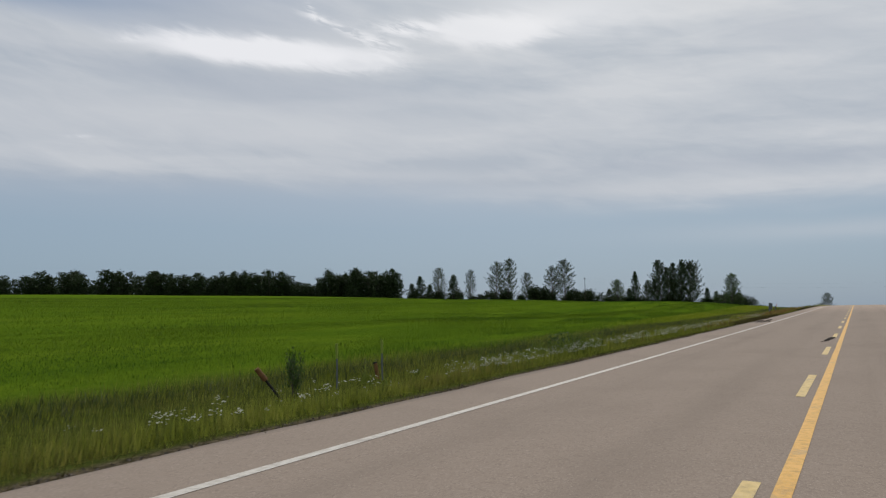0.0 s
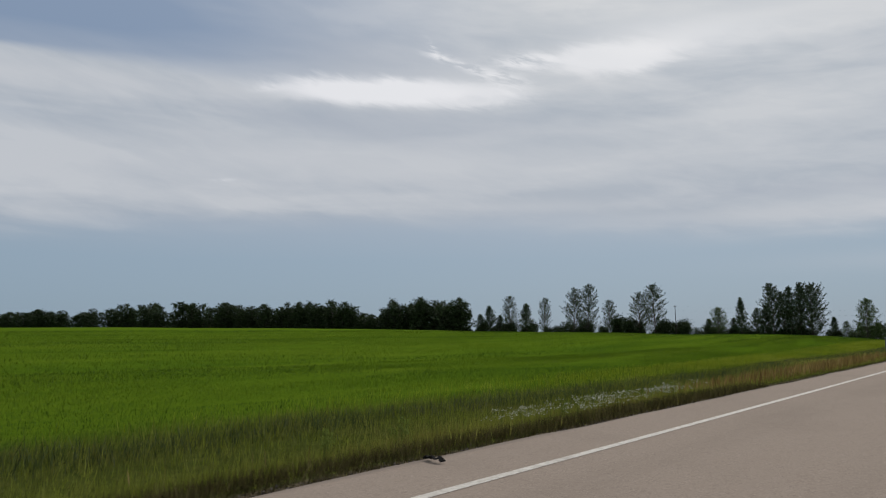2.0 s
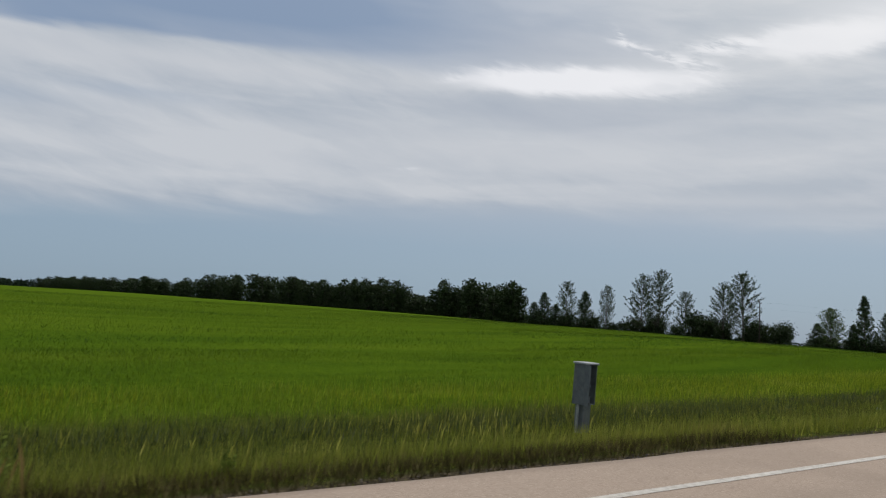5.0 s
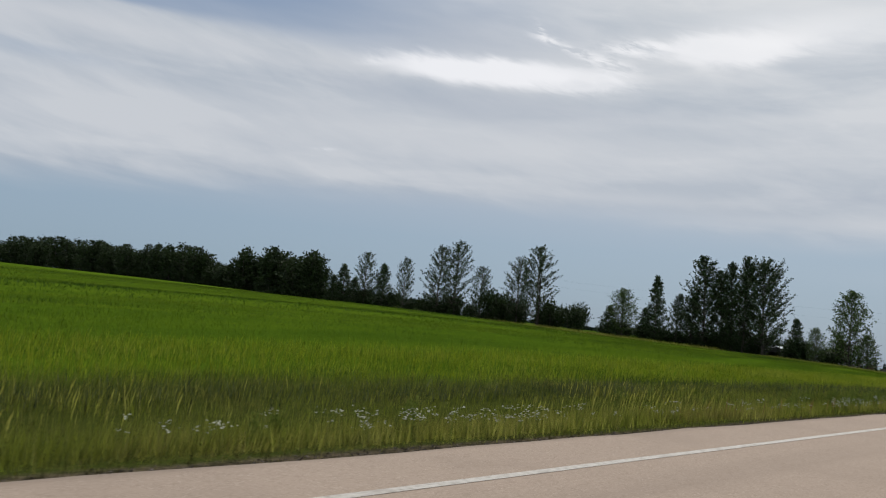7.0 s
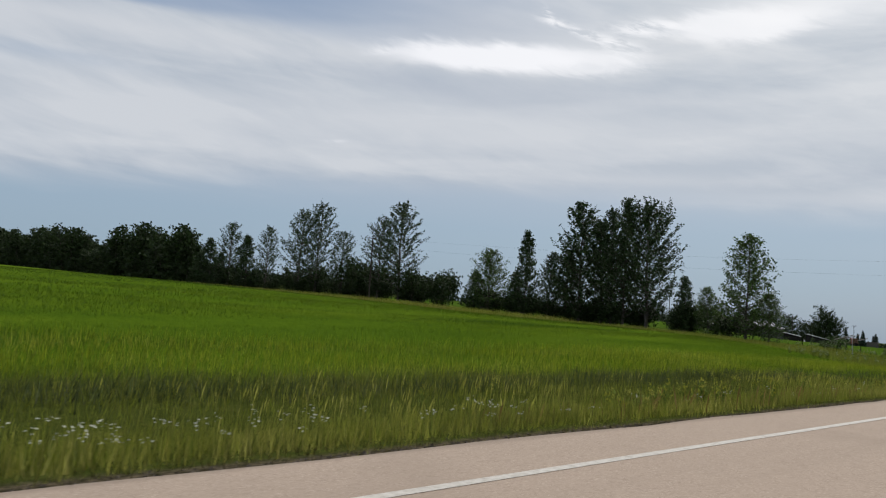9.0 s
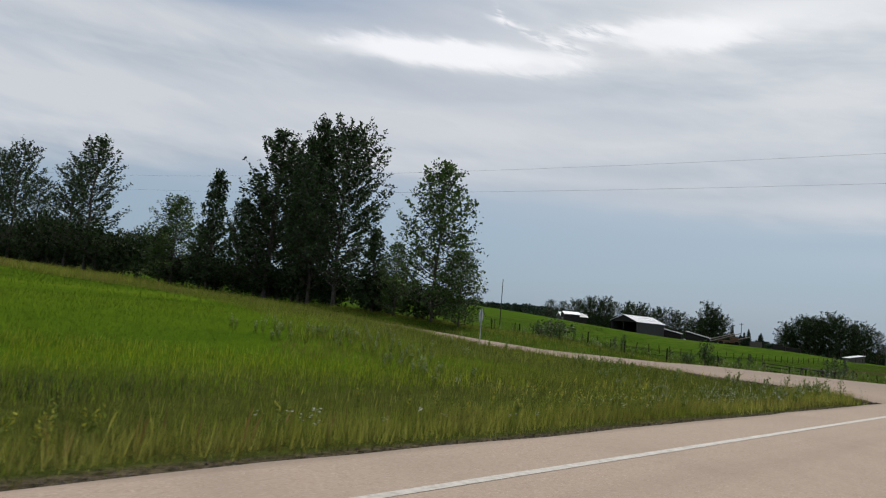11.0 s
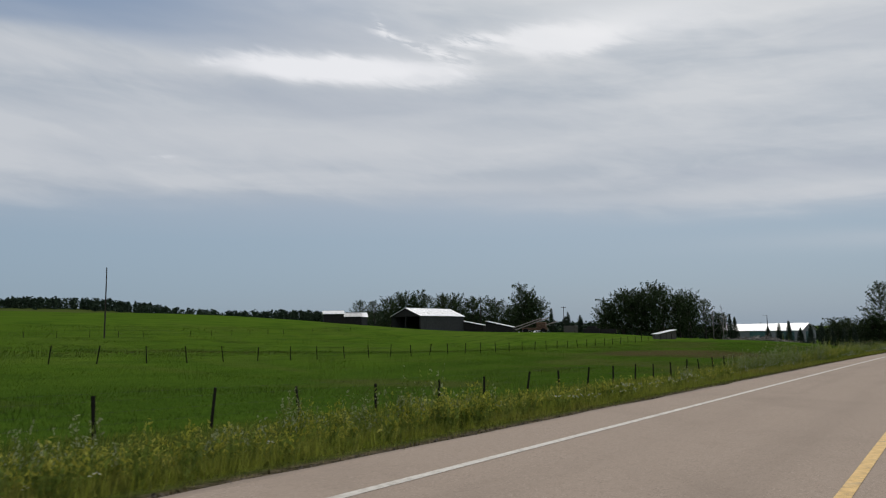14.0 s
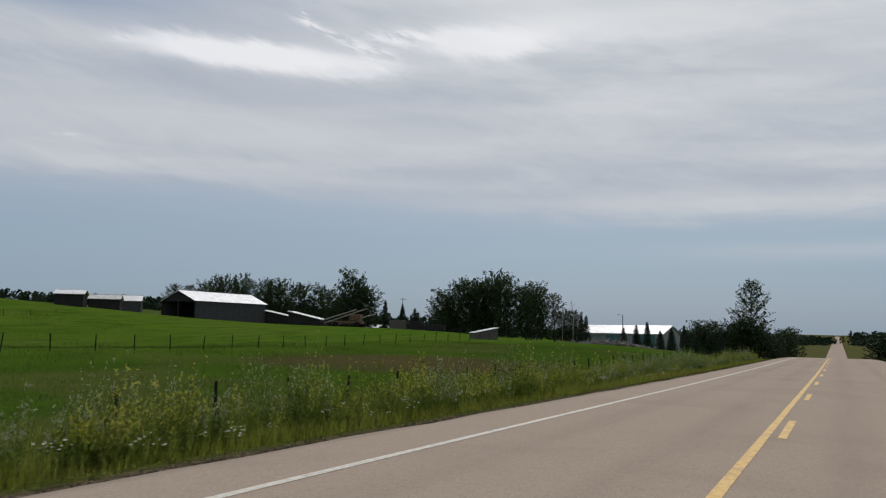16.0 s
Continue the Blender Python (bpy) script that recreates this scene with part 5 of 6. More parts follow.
def pedestal(x, y, turn, red):
    z = float(ground_z(x, y))
    ob = thing("utility_pedestal", pose(x, y, z, 0, 2, turn), "grey metal utility pedestal in the weeds by the gate", "utility box")
    boxes("body", "cabinet", ob, (-0.19, -0.19, -0.3, 0.19, 0.19, 1.0), bevel=0.02)
    boxes("cap", "galvanised", ob, (-0.21, -0.21, 1.0, 0.21, 0.21, 1.07), label="dull steel cap", bevel=0.02)
    boxes("hasp", "cabinet_dark", ob, (0.19, -0.08, 0.42, 0.21, -0.03, 0.5))
    if red:
        boxes("warning_plate", "red_plastic", ob, (0.19, -0.05, 0.72, 0.2, 0.06, 0.9), label="small red warning plate", bevel=0.003)


pedestal(-14.25, 321.9, -25, True)
for i, (x, y, h) in enumerate([(-14.48, 319.7, 1.25), (-13.96, 320.88, 2.0), (-13.7, 320.6, 1.3), (-14.6, 324.84, 2.3), (-14.15, 325.77, 2.1), (-14.39, 325.43, 1.4), (-14.54, 327.68, 1.8), (-13.6, 322.6, 1.3), (-14.1, 323.6, 1.1), (-15.2, 328.9, 1.2), (-14.8, 330.3, 1.4), (-19.2, 318.6, 1.3), (-18.6, 319.2, 1.6), (-27.3, 316.6, 1.5), (-28.4, 317.4, 1.2), (-24.2, 318.4, 1.1), (-33.5, 319.5, 1.3), (-38.0, 320.5, 1.6)]):
    plant("gate_sapling", x, y, h, 0.2 + 0.13 * h, "sapling", 1.9 * i, "thin green poplar sapling along the old fence", "saplings by the gate", i, 0.05)
for i, (x, y, h, r) in enumerate([(-21.9, 319.6, 1.9, 0.75), (-21.1, 319.9, 1.1, 0.6), (-23.2, 319.2, 0.9, 0.7), (-33.4, 317.0, 1.7, 1.5), (-35.2, 317.4, 1.2, 1.2)]):
    plant("gate_shrub", x, y, h, r, "green_shrub", 2.9 * i, "loose leafy shrub along the old fence", "shrubs by the gate", i, 0.05)


# ---- poles and wires ----
def utility_pole(name, x, y, h, label, arm=True, turn=0.0, r=0.15):
    z = float(ground_z(x, y))
    ob = thing(name, pose(x, y, z, 0, 0, turn), label, "utility pole")
    bm = bmesh.new()
    bm_rod(bm, (0, 0, -0.8), (0, 0, h), r, r * 0.65, 10)
    part("pole", bm, "pole_wood", ob)
    if arm:
        boxes("crossarm", "pole_wood", ob, (-0.9, -0.06, h - 0.55, 0.9, 0.06, h - 0.43), bevel=0.01)
        for i in (-0.8, 0.8):
            bm = bmesh.new()
            bm_rod(bm, (i, 0, h - 0.43), (i, 0, h - 0.22), 0.05, 0.035, 8)
            part("insulator", bm, "insulator", ob)
    return ob


utility_pole("utility_pole", -97.1, 290.0, 11.0, "brown wooden utility pole beside the farm road", True, 90)
utility_pole("utility_pole", -106.9, 402.5, 11.0, "slender brown wooden pole on the pasture rise", False, r=0.12)
utility_pole("utility_pole", -118.7, 586.5, 11.5, "brown wooden utility pole in the farmyard", True, 30)
utility_pole("utility_pole", -131.6, 549.4, 12.3, "brown wooden utility pole beside the barn", False)
utility_pole("utility_pole", 46.0, 300.5, 9.5, "brown wooden utility pole across the highway", True, 90)


def cable(a, b, sag, label):
    a, b = np.array(a), np.array(b)
    t = np.linspace(0, 1, 26)[:, None]
    pts = a * (1 - t) + b * t - np.array([0, 0, 1]) * sag * 4 * t * (1 - t)
    v, f = tubes([(pts, [0.0035] * 26)], 4)
    tagged(new("power_cable", raw_mesh("power_cable", v, f, "wire")), label, "cable")


PZ = float(ground_z(-97.1, 290.0))
cable((-97.1, 290.9, PZ + 10.78), (46.0, 301.3, 12.4), 2.2, "thin dark power cable crossing over the highway")
cable((-97.1, 289.3, PZ + 9.3), (46.0, 299.7, 10.9), 2.2, "thin dark power cable crossing over the highway")


def yard_lamp():
    x, y = -45.2, 569.9
    z = float(ground_z(x, y))
    ob = thing("yard_lamp", pose(x, y, z), "tall dark yard lamp on a pole before the shop", "lamp")
    bm = bmesh.new()
    bm_rod(bm, (0, 0, -0.4), (0, 0, 7.8), 0.12, 0.09, 8)
    part("pole", bm, "pole_wood", ob)
    bm = bmesh.new()
    bm_rod(bm, (0, 0, 7.7), (-0.9, 0, 7.95), 0.04, 0.035, 6)
    part("arm", bm, "galvanised", ob)
    boxes("lamp_head", "galvanised", ob, (-1.25, -0.14, 7.85, -0.75, 0.14, 8.0), bevel=0.04)


yard_lamp()


def old_frame():
    """Leaning beams of an old machine beside the sheds."""
    x, y = -108.5, 538.5
    z = float(ground_z(x, y))
    ob = thing("old_machine", pose(x, y, z, 0, 0, 20) @ Matrix.Diagonal((1.6, 1.6, 1.25, 1)), "rusting machine with long pale leaning beams beside the sheds", "farm machine")
    for a, b in (((-4.5, 0, 0.2), (3.0, 1, 3.4)), ((-2.0, 0.6, 0.6), (4.5, 1.4, 3.6)), ((0.5, -0.5, 0.3), (6.2, 0.6, 2.6))):
        bm = bmesh.new()
        bm_rod(bm, a, b, 0.14, 0.12, 6)
        part("beam", bm, "pale_bark", ob)
    boxes("bed", "rust", ob, (-0.5, -0.6, 0.5, 4.2, 1.5, 1.1), bevel=0.05)
    boxes("hopper", "rust", ob, (2.2, -0.4, 1.1, 4.0, 1.2, 2.4), bevel=0.1)
    for i, (wx, wy) in enumerate(((0.2, -0.8), (0.2, 1.7), (3.6, -0.8), (3.6, 1.7))):
        bm = bmesh.new()
        bm_rod(bm, (wx, wy - 0.13, 0.45), (wx, wy + 0.13, 0.45), 0.48, 0.48, 14)
        part("wheel", bm, "rubber", ob)


old_frame()


def stack(name, x, y, turn, sizes, mat, label, category):
    z = float(ground_z(x, y))
    ob = thing(name, pose(x, y, z, 0, 0, turn), label, category)
    for s in sizes:
        boxes("block", mat, ob, s, bevel=0.06)


stack("timber_stack", -92.0, 545.0, 15, [(0, 0, -0.3, 4.5, 2.2, 1.3), (4.7, 0, -0.3, 9.5, 2.0, 1.0), (1, 0.2, 1.3, 3.6, 1.9, 1.9)], "dark_wood", "dark stack of old timber by the farmyard", "timber stack")
stack("timber_stack", -104.0, 556.0, 0, [(0, 0, -0.3, 4.0, 2.2, 2.1), (0, 0.1, 2.1, 4.0, 2.1, 2.4)], "wood", "weathered grey crate stack by the spruces", "timber stack")
rg = np.random.default_rng(8)
n = 260
px = rg.normal(-44.0, 3.6, n)
py = 556 + (px + 44) * 0.4 + rg.normal(0, 1.4, n)
pz = ground_z(px, py) + np.abs(rg.normal(0, 0.45, n)) * np.exp(-((px + 44) / 5) ** 2)
ways = rg.normal(0, 1, (n, 3)) * [1, 1, 0.25]
ways /= np.linalg.norm(ways, axis=1, keepdims=True)
c = np.column_stack([px, py, pz + 0.1])
v, f = tubes([(np.stack([q - w * s, q + w * s]), [t, t]) for q, w, s, t in zip(c, ways, rg.uniform(0.4, 1.6, n), rg.uniform(0.05, 0.16, n))], 5)
tagged(new("brush_pile", raw_mesh("brush_pile", v, f, "pale_bark")), "pale heap of broken branches and rubble before the shop", "brush pile", kind="stuff")

# ---- things along the highway ----
def marker_post():
    x, y = -13.3, 155.3
    z = float(ground_z(x, y))
    ob = thing("marker_post", pose(x, y, z, 0, 2, 0), "dark grey square marker post with a red tag", "marker post")
    boxes("post", "cabinet", ob, (-0.1, -0.1, -0.4, 0.1, 0.1, 1.05), bevel=0.015)
    boxes("cap", "galvanised", ob, (-0.12, -0.12, 1.05, 0.12, 0.12, 1.1), bevel=0.015)
    # no hole is cut: a near-black plate paints the slot's shade
    boxes("slot", "cabinet_dark", ob, (0.1, -0.03, 0.75, 0.112, 0.05, 0.95), label="dark plate painted as the shade in a slot", bevel=0.004)
    boxes("side_tag", "red_plastic", ob, (0.0, 0.1, 0.5, 0.03, 0.17, 0.66), label="faded red plastic tag", bevel=0.01)


def cable_cabinet():
    x, y = -12.2, 133.1
    z = float(ground_z(x, y))
    ob = thing("cable_cabinet", pose(x, y, z, 0, 3, 8), "grey metal roadside cable cabinet with its door hanging open", "cabinet")
    boxes("pedestal", "cabinet", ob, (-0.13, -0.16, -0.4, 0.13, 0.16, 0.72), bevel=0.015)
    for yy in (-0.3, 0.3):
        bm = bmesh.new()
        bm_rod(bm, (0.0, yy * 0.75, -0.4), (0.0, yy * 0.75, 0.9), 0.035, 0.035, 6)
        part("leg", bm, "galvanised", ob)
    bm = bmesh.new()
    for s in ((-0.16, -0.27, 0.72, 0.16, -0.25, 1.72), (-0.16, 0.25, 0.72, 0.16, 0.27, 1.72), (-0.16, -0.25, 0.72, -0.14, 0.25, 1.72), (-0.14, -0.25, 0.72, 0.16, 0.25, 0.74)):
        bm_box(bm, *s)
    part("body", bm, "cabinet", ob)
    # near-black sheet: the shade inside the cabinet, put in as colour
    boxes("inside_shade", "cabinet_dark", ob, (-0.135, -0.245, 0.745, -0.12, 0.245, 1.715))
    boxes("terminal_block", "cabinet_dark", ob, (-0.118, -0.14, 0.95, -0.02, 0.14, 1.5), bevel=0.01)
    # paler than the body: light from above put into the lid's colour
    boxes("lid", "sign_back", ob, (-0.19, -0.3, 1.72, 0.2, 0.3, 1.77), label="cabinet lid coloured paler for the light on top", bevel=0.012)
    bm = bmesh.new()
    bm_box(bm, -0.01, -0.27, -0.5, 0.01, 0.0, 0.5)
    door = part("door", bm, "cabinet", ob, "grey door swung open", pose(0.17, -0.27, 1.22, 0, 0, 62))
    boxes("latch", "galvanised", door, (0.011, -0.25, -0.04, 0.03, -0.2, 0.04))


def bent_marker():
    x, y = -12.25, 13.95
    z = float(ground_z(x, y))
    ob = thing("bent_marker", pose(x, y, z), "knocked-over dark post with a rust-orange cap in the ditch", "marker post")
    bm = bmesh.new()
    bm_rod(bm, (0.15, 0.25, -0.2), (-0.2, -0.33, 0.66), 0.035, 0.03, 8)
    part("post", bm, "dark_wood", ob)
    bm = bmesh.new()
    bm_rod(bm, (-0.13, -0.215, 0.49), (-0.25, -0.415, 0.785), 0.07, 0.065, 10)
    part("cap", bm, "orange_rust", ob, "rust-orange cap")


def stop_sign():
    x, y = -25.6, 297.6
    z = float(ground_z(x, y))
    ob = thing("stop_sign", pose(x, y, z, 0, 0, 112), "grey metal back of a stop sign on a steel post", "road sign")
    bm = bmesh.new()
    bm_box(bm, -0.035, -0.02, -0.6, 0.035, 0.02, 2.05)
    part("post", bm, "galvanised", ob)
    bm = bmesh.new()
    bmesh.ops.create_cone(bm, cap_ends=True, segments=8, radius1=0.4, radius2=0.4, depth=0.012, matrix=Matrix.Translation((0, 0.028, 1.62)) @ Matrix.Rotation(radians(90), 4, "X") @ Matrix.Rotation(radians(22.5), 4, "Z"))
    plate = part("plate", bm, "sign_back", ob, "bare aluminium back of the plate")
    bm = bmesh.new()
    bmesh.ops.create_cone(bm, cap_ends=True, segments=8, radius1=0.385, radius2=0.385, depth=0.004, matrix=Matrix.Translation((0, 0.037, 1.62)) @ Matrix.Rotation(radians(90), 4, "X") @ Matrix.Rotation(radians(22.5), 4, "Z"))
    part("face", bm, "sign_red", plate, "red face")
    for h in (1.42, 1.82):
        bm = bmesh.new()
        bm_rod(bm, (0, -0.035, h), (0, 0.03, h), 0.014, 0.014, 6)
        part("bolt", bm, "galvanised", plate)


marker_post()
cable_cabinet()
bent_marker()
stop_sign()
for i, (x, y, h, r) in enumerate([(-12.1, 14.5, 1.15, 0.32), (-8.6, 25.0, 0.8, 0.6), (-8.9, 26.2, 0.7, 0.5)]):
    plant("verge_shrub", x, y, h, r, "green_shrub", 2.2 * i, "small leafy wild shrub in the ditch grass", "shrubs in the verge", i, 0.05)
# marker stakes beside the field
for i, (x, y) in enumerate([(-12.15, 16.33), (-12.2, 18.63)]):
    ob = thing("marker_stake", pose(x, y, float(ground_z(x, y)), 1, 0, 0), "thin grey marker stake with a lime yellow sleeve", "stake", "marker stakes")
    bm = bmesh.new()
    bm_rod(bm, (0, 0, -0.3), (0, 0, 0.85), 0.028, 0.026, 8)
    part("stake", bm, "cabinet", ob)
    bm = bmesh.new()
    bm_rod(bm, (0, 0, 0.85), (0, 0, 1.27), 0.036, 0.036, 8)
    part("sleeve", bm, "lime_plastic", ob, "lime yellow sleeve")
ob = thing("marker_stump", pose(-12.74, 19.16, float(ground_z(-12.74, 19.16)), 4, -8, 0), "short rust-orange marker stump in the ditch", "marker post")
bm = bmesh.new()
bm_rod(bm, (0, 0, -0.2), (0, 0, 0.5), 0.07, 0.065, 10)
part("tube", bm, "orange_rust", ob)
bm = bmesh.new()
bm_rod(bm, (0, 0, 0.5), (0, 0, 0.54), 0.075, 0.07, 10)
part("cap", bm, "dark_wood", ob)


def scrap(x, y, size, turn, seed):
    """A torn strip of tyre lying on the road."""
    rg = np.random.default_rng(seed)
    n = 9
    t = np.linspace(-0.5, 0.5, n)
    mid = np.column_stack([0.15 * size * np.sin(3 * t + seed), t * size, 0.01 + 0.16 * size * np.abs(rg.normal(0, 0.5, n))])
    wide = 0.09 * size * (0.4 + rg.uniform(0, 1, n)) + 0.012
    v = np.concatenate([mid + np.column_stack([-wide, 0 * wide, 0 * wide]), mid + np.column_stack([wide, 0 * wide, 0.03 * rg.normal(0, 1, n)])])
    v = np.concatenate([v, v + [0, 0, 0.012]])
    i = np.arange(n - 1)
    q = np.stack([i, i + 1, i + n + 1, i + n], -1)
    f = np.concatenate([q + 2 * n, q[:, ::-1], np.stack([i, i + 2 * n, i + 2 * n + 1, i + 1], -1), np.stack([i + n, i + n + 1, i + 3 * n + 1, i + 3 * n], -1)])
    ob = new("tyre_scrap", raw_mesh("tyre_scrap", v, f, "rubber"))
    ob.matrix_basis = pose(x, y, float(road_z(y)) + 0.003, 0, 0, turn)
    tagged(ob, "torn black strip of tyre rubber on the shoulder", "tyre scrap", "tyre scraps")


SCRAPS = [(-4.19, 43.28, 0.12, 70), (-4.62, 44.66, 0.12, 20), (-4.15, 44.58, 0.22, 80), (-4.4, 45.45, 0.42, 95), (-4.18, 45.22, 0.2, 85), (-4.72, 46.78, 0.14, 40), (-4.38, 46.91, 0.55, 80), (-3.94, 46.2, 0.45, 92), (-4.04, 45.99, 0.15, 0), (-4.3, 47.28, 0.1, 10), (-4.21, 48.85, 0.3, 60), (-4.16, 49.43, 0.5, 75), (-4.66, 52.45, 0.5, 88), (-4.08, 45.74, 0.08, 0), (-4.08, 45.42, 0.07, 60)]
for i, (x, y, s, a) in enumerate(SCRAPS):
    scrap(x, y, 0.62 * s, a, i)


def tar_crack(pts, width, name, label):
    """A sealed crack: a wandering dark strip on the road."""
    pts = np.array(pts, float)
    t = np.linspace(0, 1, 40)
    s = np.linspace(0, 1, len(pts))
    x, y, w = np.interp(t, s, pts[:, 0]), np.interp(t, s, pts[:, 1]), np.interp(t, s, pts[:, 2]) * width
    x = x + 0.02 * np.sin(37 * t) + 0.012 * np.sin(91 * t)
    w = w * (1 + 0.35 * np.sin(53 * t) * np.sin(17 * t + 1))
    way = np.gradient(np.column_stack([x, y]), axis=0)
    way /= np.linalg.norm(way, axis=1, keepdims=True) + 1e-9
    nx, ny = -way[:, 1] * w, way[:, 0] * w
    v = np.concatenate([np.column_stack([x + nx, y + ny, road_z(y + ny) + 0.006]), np.column_stack([x - nx, y - ny, road_z(y - ny) + 0.006])])
    i = np.arange(39)
    tagged(new(name, raw_mesh(name, v, np.stack([i, i + 1, i + 41, i + 40], -1), "tar")), label, "road repair", kind="structure")


tar_crack([(-0.36, 24.14, 0.2), (-0.29, 24.5, 0.4), (-0.24, 24.8, 0.6), (-0.22, 25.44, 1.2), (-0.18, 26.0, 0.7), (-0.15, 26.5, 1.5), (-0.08, 27.4, 0.4)], 0.075, "crack_seal", "dark tar seal over a crack beside the centre line")
tar_crack([(-2.17, 372.86, 0.15), (-1.76, 372.88, 0.3), (-1.46, 373.12, 0.4), (-1.24, 373.78, 0.5), (-1.15, 374.6, 0.9), (-1.12, 375.3, 1.4), (-1.24, 376.2, 1.2)], 0.034, "crack_seal", "thin curving tar seal over a crack in the lane")
tar_crack([(-0.16, 379.6, 0.8), (-0.11, 381.4, 1.0), (-0.1, 382.7, 0.9), (-0.03, 383.2, 0.4), (0.28, 383.25, 0.5), (0.35, 384.4, 1.0), (0.2, 385.1, 0.8), (-0.08, 385.8, 0.8), (-0.06, 387.8, 0.9)], 0.06, "crack_seal", "dark snaking tar seal across the centre line")
# ---- grass, crop and flowers ----
def swell(x, y, size, seed):
    """A smooth wandering value from 0 to 1 over the ground."""
    a, b = x / size, y / size
    v = np.sin(a * 1.9 + 1.3 * np.sin(b * 1.1 + seed) + seed) + np.sin(b * 2.3 + 1.7 * np.sin(a * 0.9 - seed)) + 0.6 * np.sin(a * 4.1 + b * 3.3 + seed * 2) + 0.5 * np.sin(a * 7.3 - b * 8.1 + seed)
    return np.clip(0.5 + v / 5.0, 0, 1)


def off_road(x, y, room=0.35):
    """True where neither road nor side road lies."""
    near, far = side_half(np.minimum(x, -5))
    off = y - side_y(x)
    d = np.where(off < 0, -off - near, off - far)
    return (np.abs(x) > 4.86 + room) & ((d > room + 0.3) | (x > -4.9))


def blades(name, spots, heights, widths, mat, seed, label, category, lean=0.35, wind=(0.05, 0.03), bent=True):
    """Grass blades, each a narrow bent pair of triangles (or one), joined into one growth and shaded softly as a sward."""
    rg = np.random.default_rng(seed)
    x, y = spots
    n = len(x)
    z = ground_z(x, y) - 0.03
    az = rg.uniform(0, 2 * np.pi, n)
    sx, sy = np.cos(az) * widths * 0.5, np.sin(az) * widths * 0.5
    la = rg.uniform(0, 2 * np.pi, n)
    ll = heights * lean * rg.uniform(0.2, 1.0, n)
    tx, ty = np.cos(la) * ll + wind[0] * heights, np.sin(la) * ll + wind[1] * heights
    foot = np.stack([x, y, z], -1)
    a = foot + np.stack([-sx, -sy, 0 * x], -1)
    b = foot + np.stack([sx, sy, 0 * x], -1)
    t = foot + np.stack([tx, ty, heights * 0.98], -1)
    if bent:
        m = foot + np.stack([tx * 0.35 + sx * 0.9, ty * 0.35 + sy * 0.9, heights * 0.6], -1)
        v = np.stack([a, b, m, t], 1)
        i = np.arange(n)[:, None] * 4
        f = np.concatenate([i + [0, 1, 2], i + [0, 2, 3]])
    else:
        v = np.stack([a, b, t], 1)
        f = np.arange(n)[:, None] * 3 + np.array([[0, 1, 2]])
    me = raw_mesh(name, v.reshape(-1, 3), f, mat, True)
    soft = np.stack([-sy / widths * 0.9 + rg.normal(0, 0.15, n), sx / widths * 0.9 + rg.normal(0, 0.15, n), np.ones(n)], -1)
    soft /= np.linalg.norm(soft, axis=1, keepdims=True)
    me.normals_split_custom_set_from_vertices(np.repeat(soft, v.shape[1], 0))
    return tagged(new(name, me), label, category, kind="stuff")


def scatter(n, x0, x1, y0, y1, seed, keep=None, room=0.35):
    rg = np.random.default_rng(seed)
    x, y = rg.uniform(x0, x1, n), rg.uniform(y0, y1, n)
    ok = off_road(x, y, room)
    if keep is not None:
        ok &= rg.uniform(0, 1, n) < keep(x, y)
    return x[ok], y[ok], rg


def crop_mask(x, y):
    """The sown field ends short of the side road and the ditch, rounded at its corner."""
    end = 292.0 + 0.075 * (x + 10) - 16 * np.exp((x + 17) / 9.0)
    return ((y < end) & (x < -16.6 - 0.8 * np.sin(y * 0.31) - 0.6 * np.sin(y * 0.11 + 1))).astype(float)


def trodden(x, y):
    """Short streaks where the crop is laid or thin."""
    return np.clip(swell(x, y * 0.22, 2.6, 9.0) * 4.0 - 2.5, 0, 1)


def pale_edge(x, y):
    """Where the thin pale growth at the field's edge stands, wider towards the junction."""
    inner = np.interp(y, [40, 120, 250, 272, 289], [-17.5, -22.5, -23.0, -22.0, -15.5])
    outer = np.interp(y, [40, 250, 268, 289], [-16.6, -16.0, -13.2, -14.8])
    return smoothstep(-1.2, 1.2, x - inner) * smoothstep(0.6, -0.6, x - outer) * smoothstep(50, 110, y) * (y < 288.5)


# short growth by the pavement, longer towards the ditch
x, y, rg = scatter(330000, -9.2, -4.95, -5, 480, 21, lambda x, y: np.clip((-x - 4.86) * 1.6 + swell(x, y, 1.3, 4.0) - 0.45, 0, 1), 0.08)
d = -x - 4.86
h = (0.06 + 0.40 * smoothstep(0.15, 2.4, d) * (0.55 + 0.6 * swell(x, y, 5.0, 1.0))) * rg.uniform(0.55, 1.25, len(x))
blades("verge_grass", (x, y), h, rg.uniform(0.007, 0.015, len(x)), "grass", 31, "rough yellow-green grass along the road's verge", "grass", bent=False)
x, y, rg = scatter(230000, -17.5, -9.0, -5, 500, 22, lambda x, y: (1 - 0.85 * crop_mask(x, y)) * (1 - 0.9 * pale_edge(x, y)))
h = (0.24 + 0.30 * swell(x, y, 7.0, 2.0)) * rg.uniform(0.55, 1.2, len(x))
blades("ditch_grass", (x, y), h, rg.uniform(0.010, 0.02, len(x)), "ditch_grass", 32, "tall mixed grass in the roadside ditch", "grass", bent=False)
x, y, rg = scatter(90000, -60, -15, 266, 318, 23, lambda x, y: (1 - crop_mask(x, y)) * (1 - 0.9 * pale_edge(x, y)))
h = (0.22 + 0.28 * swell(x, y, 7.0, 2.5)) * rg.uniform(0.55, 1.2, len(x))
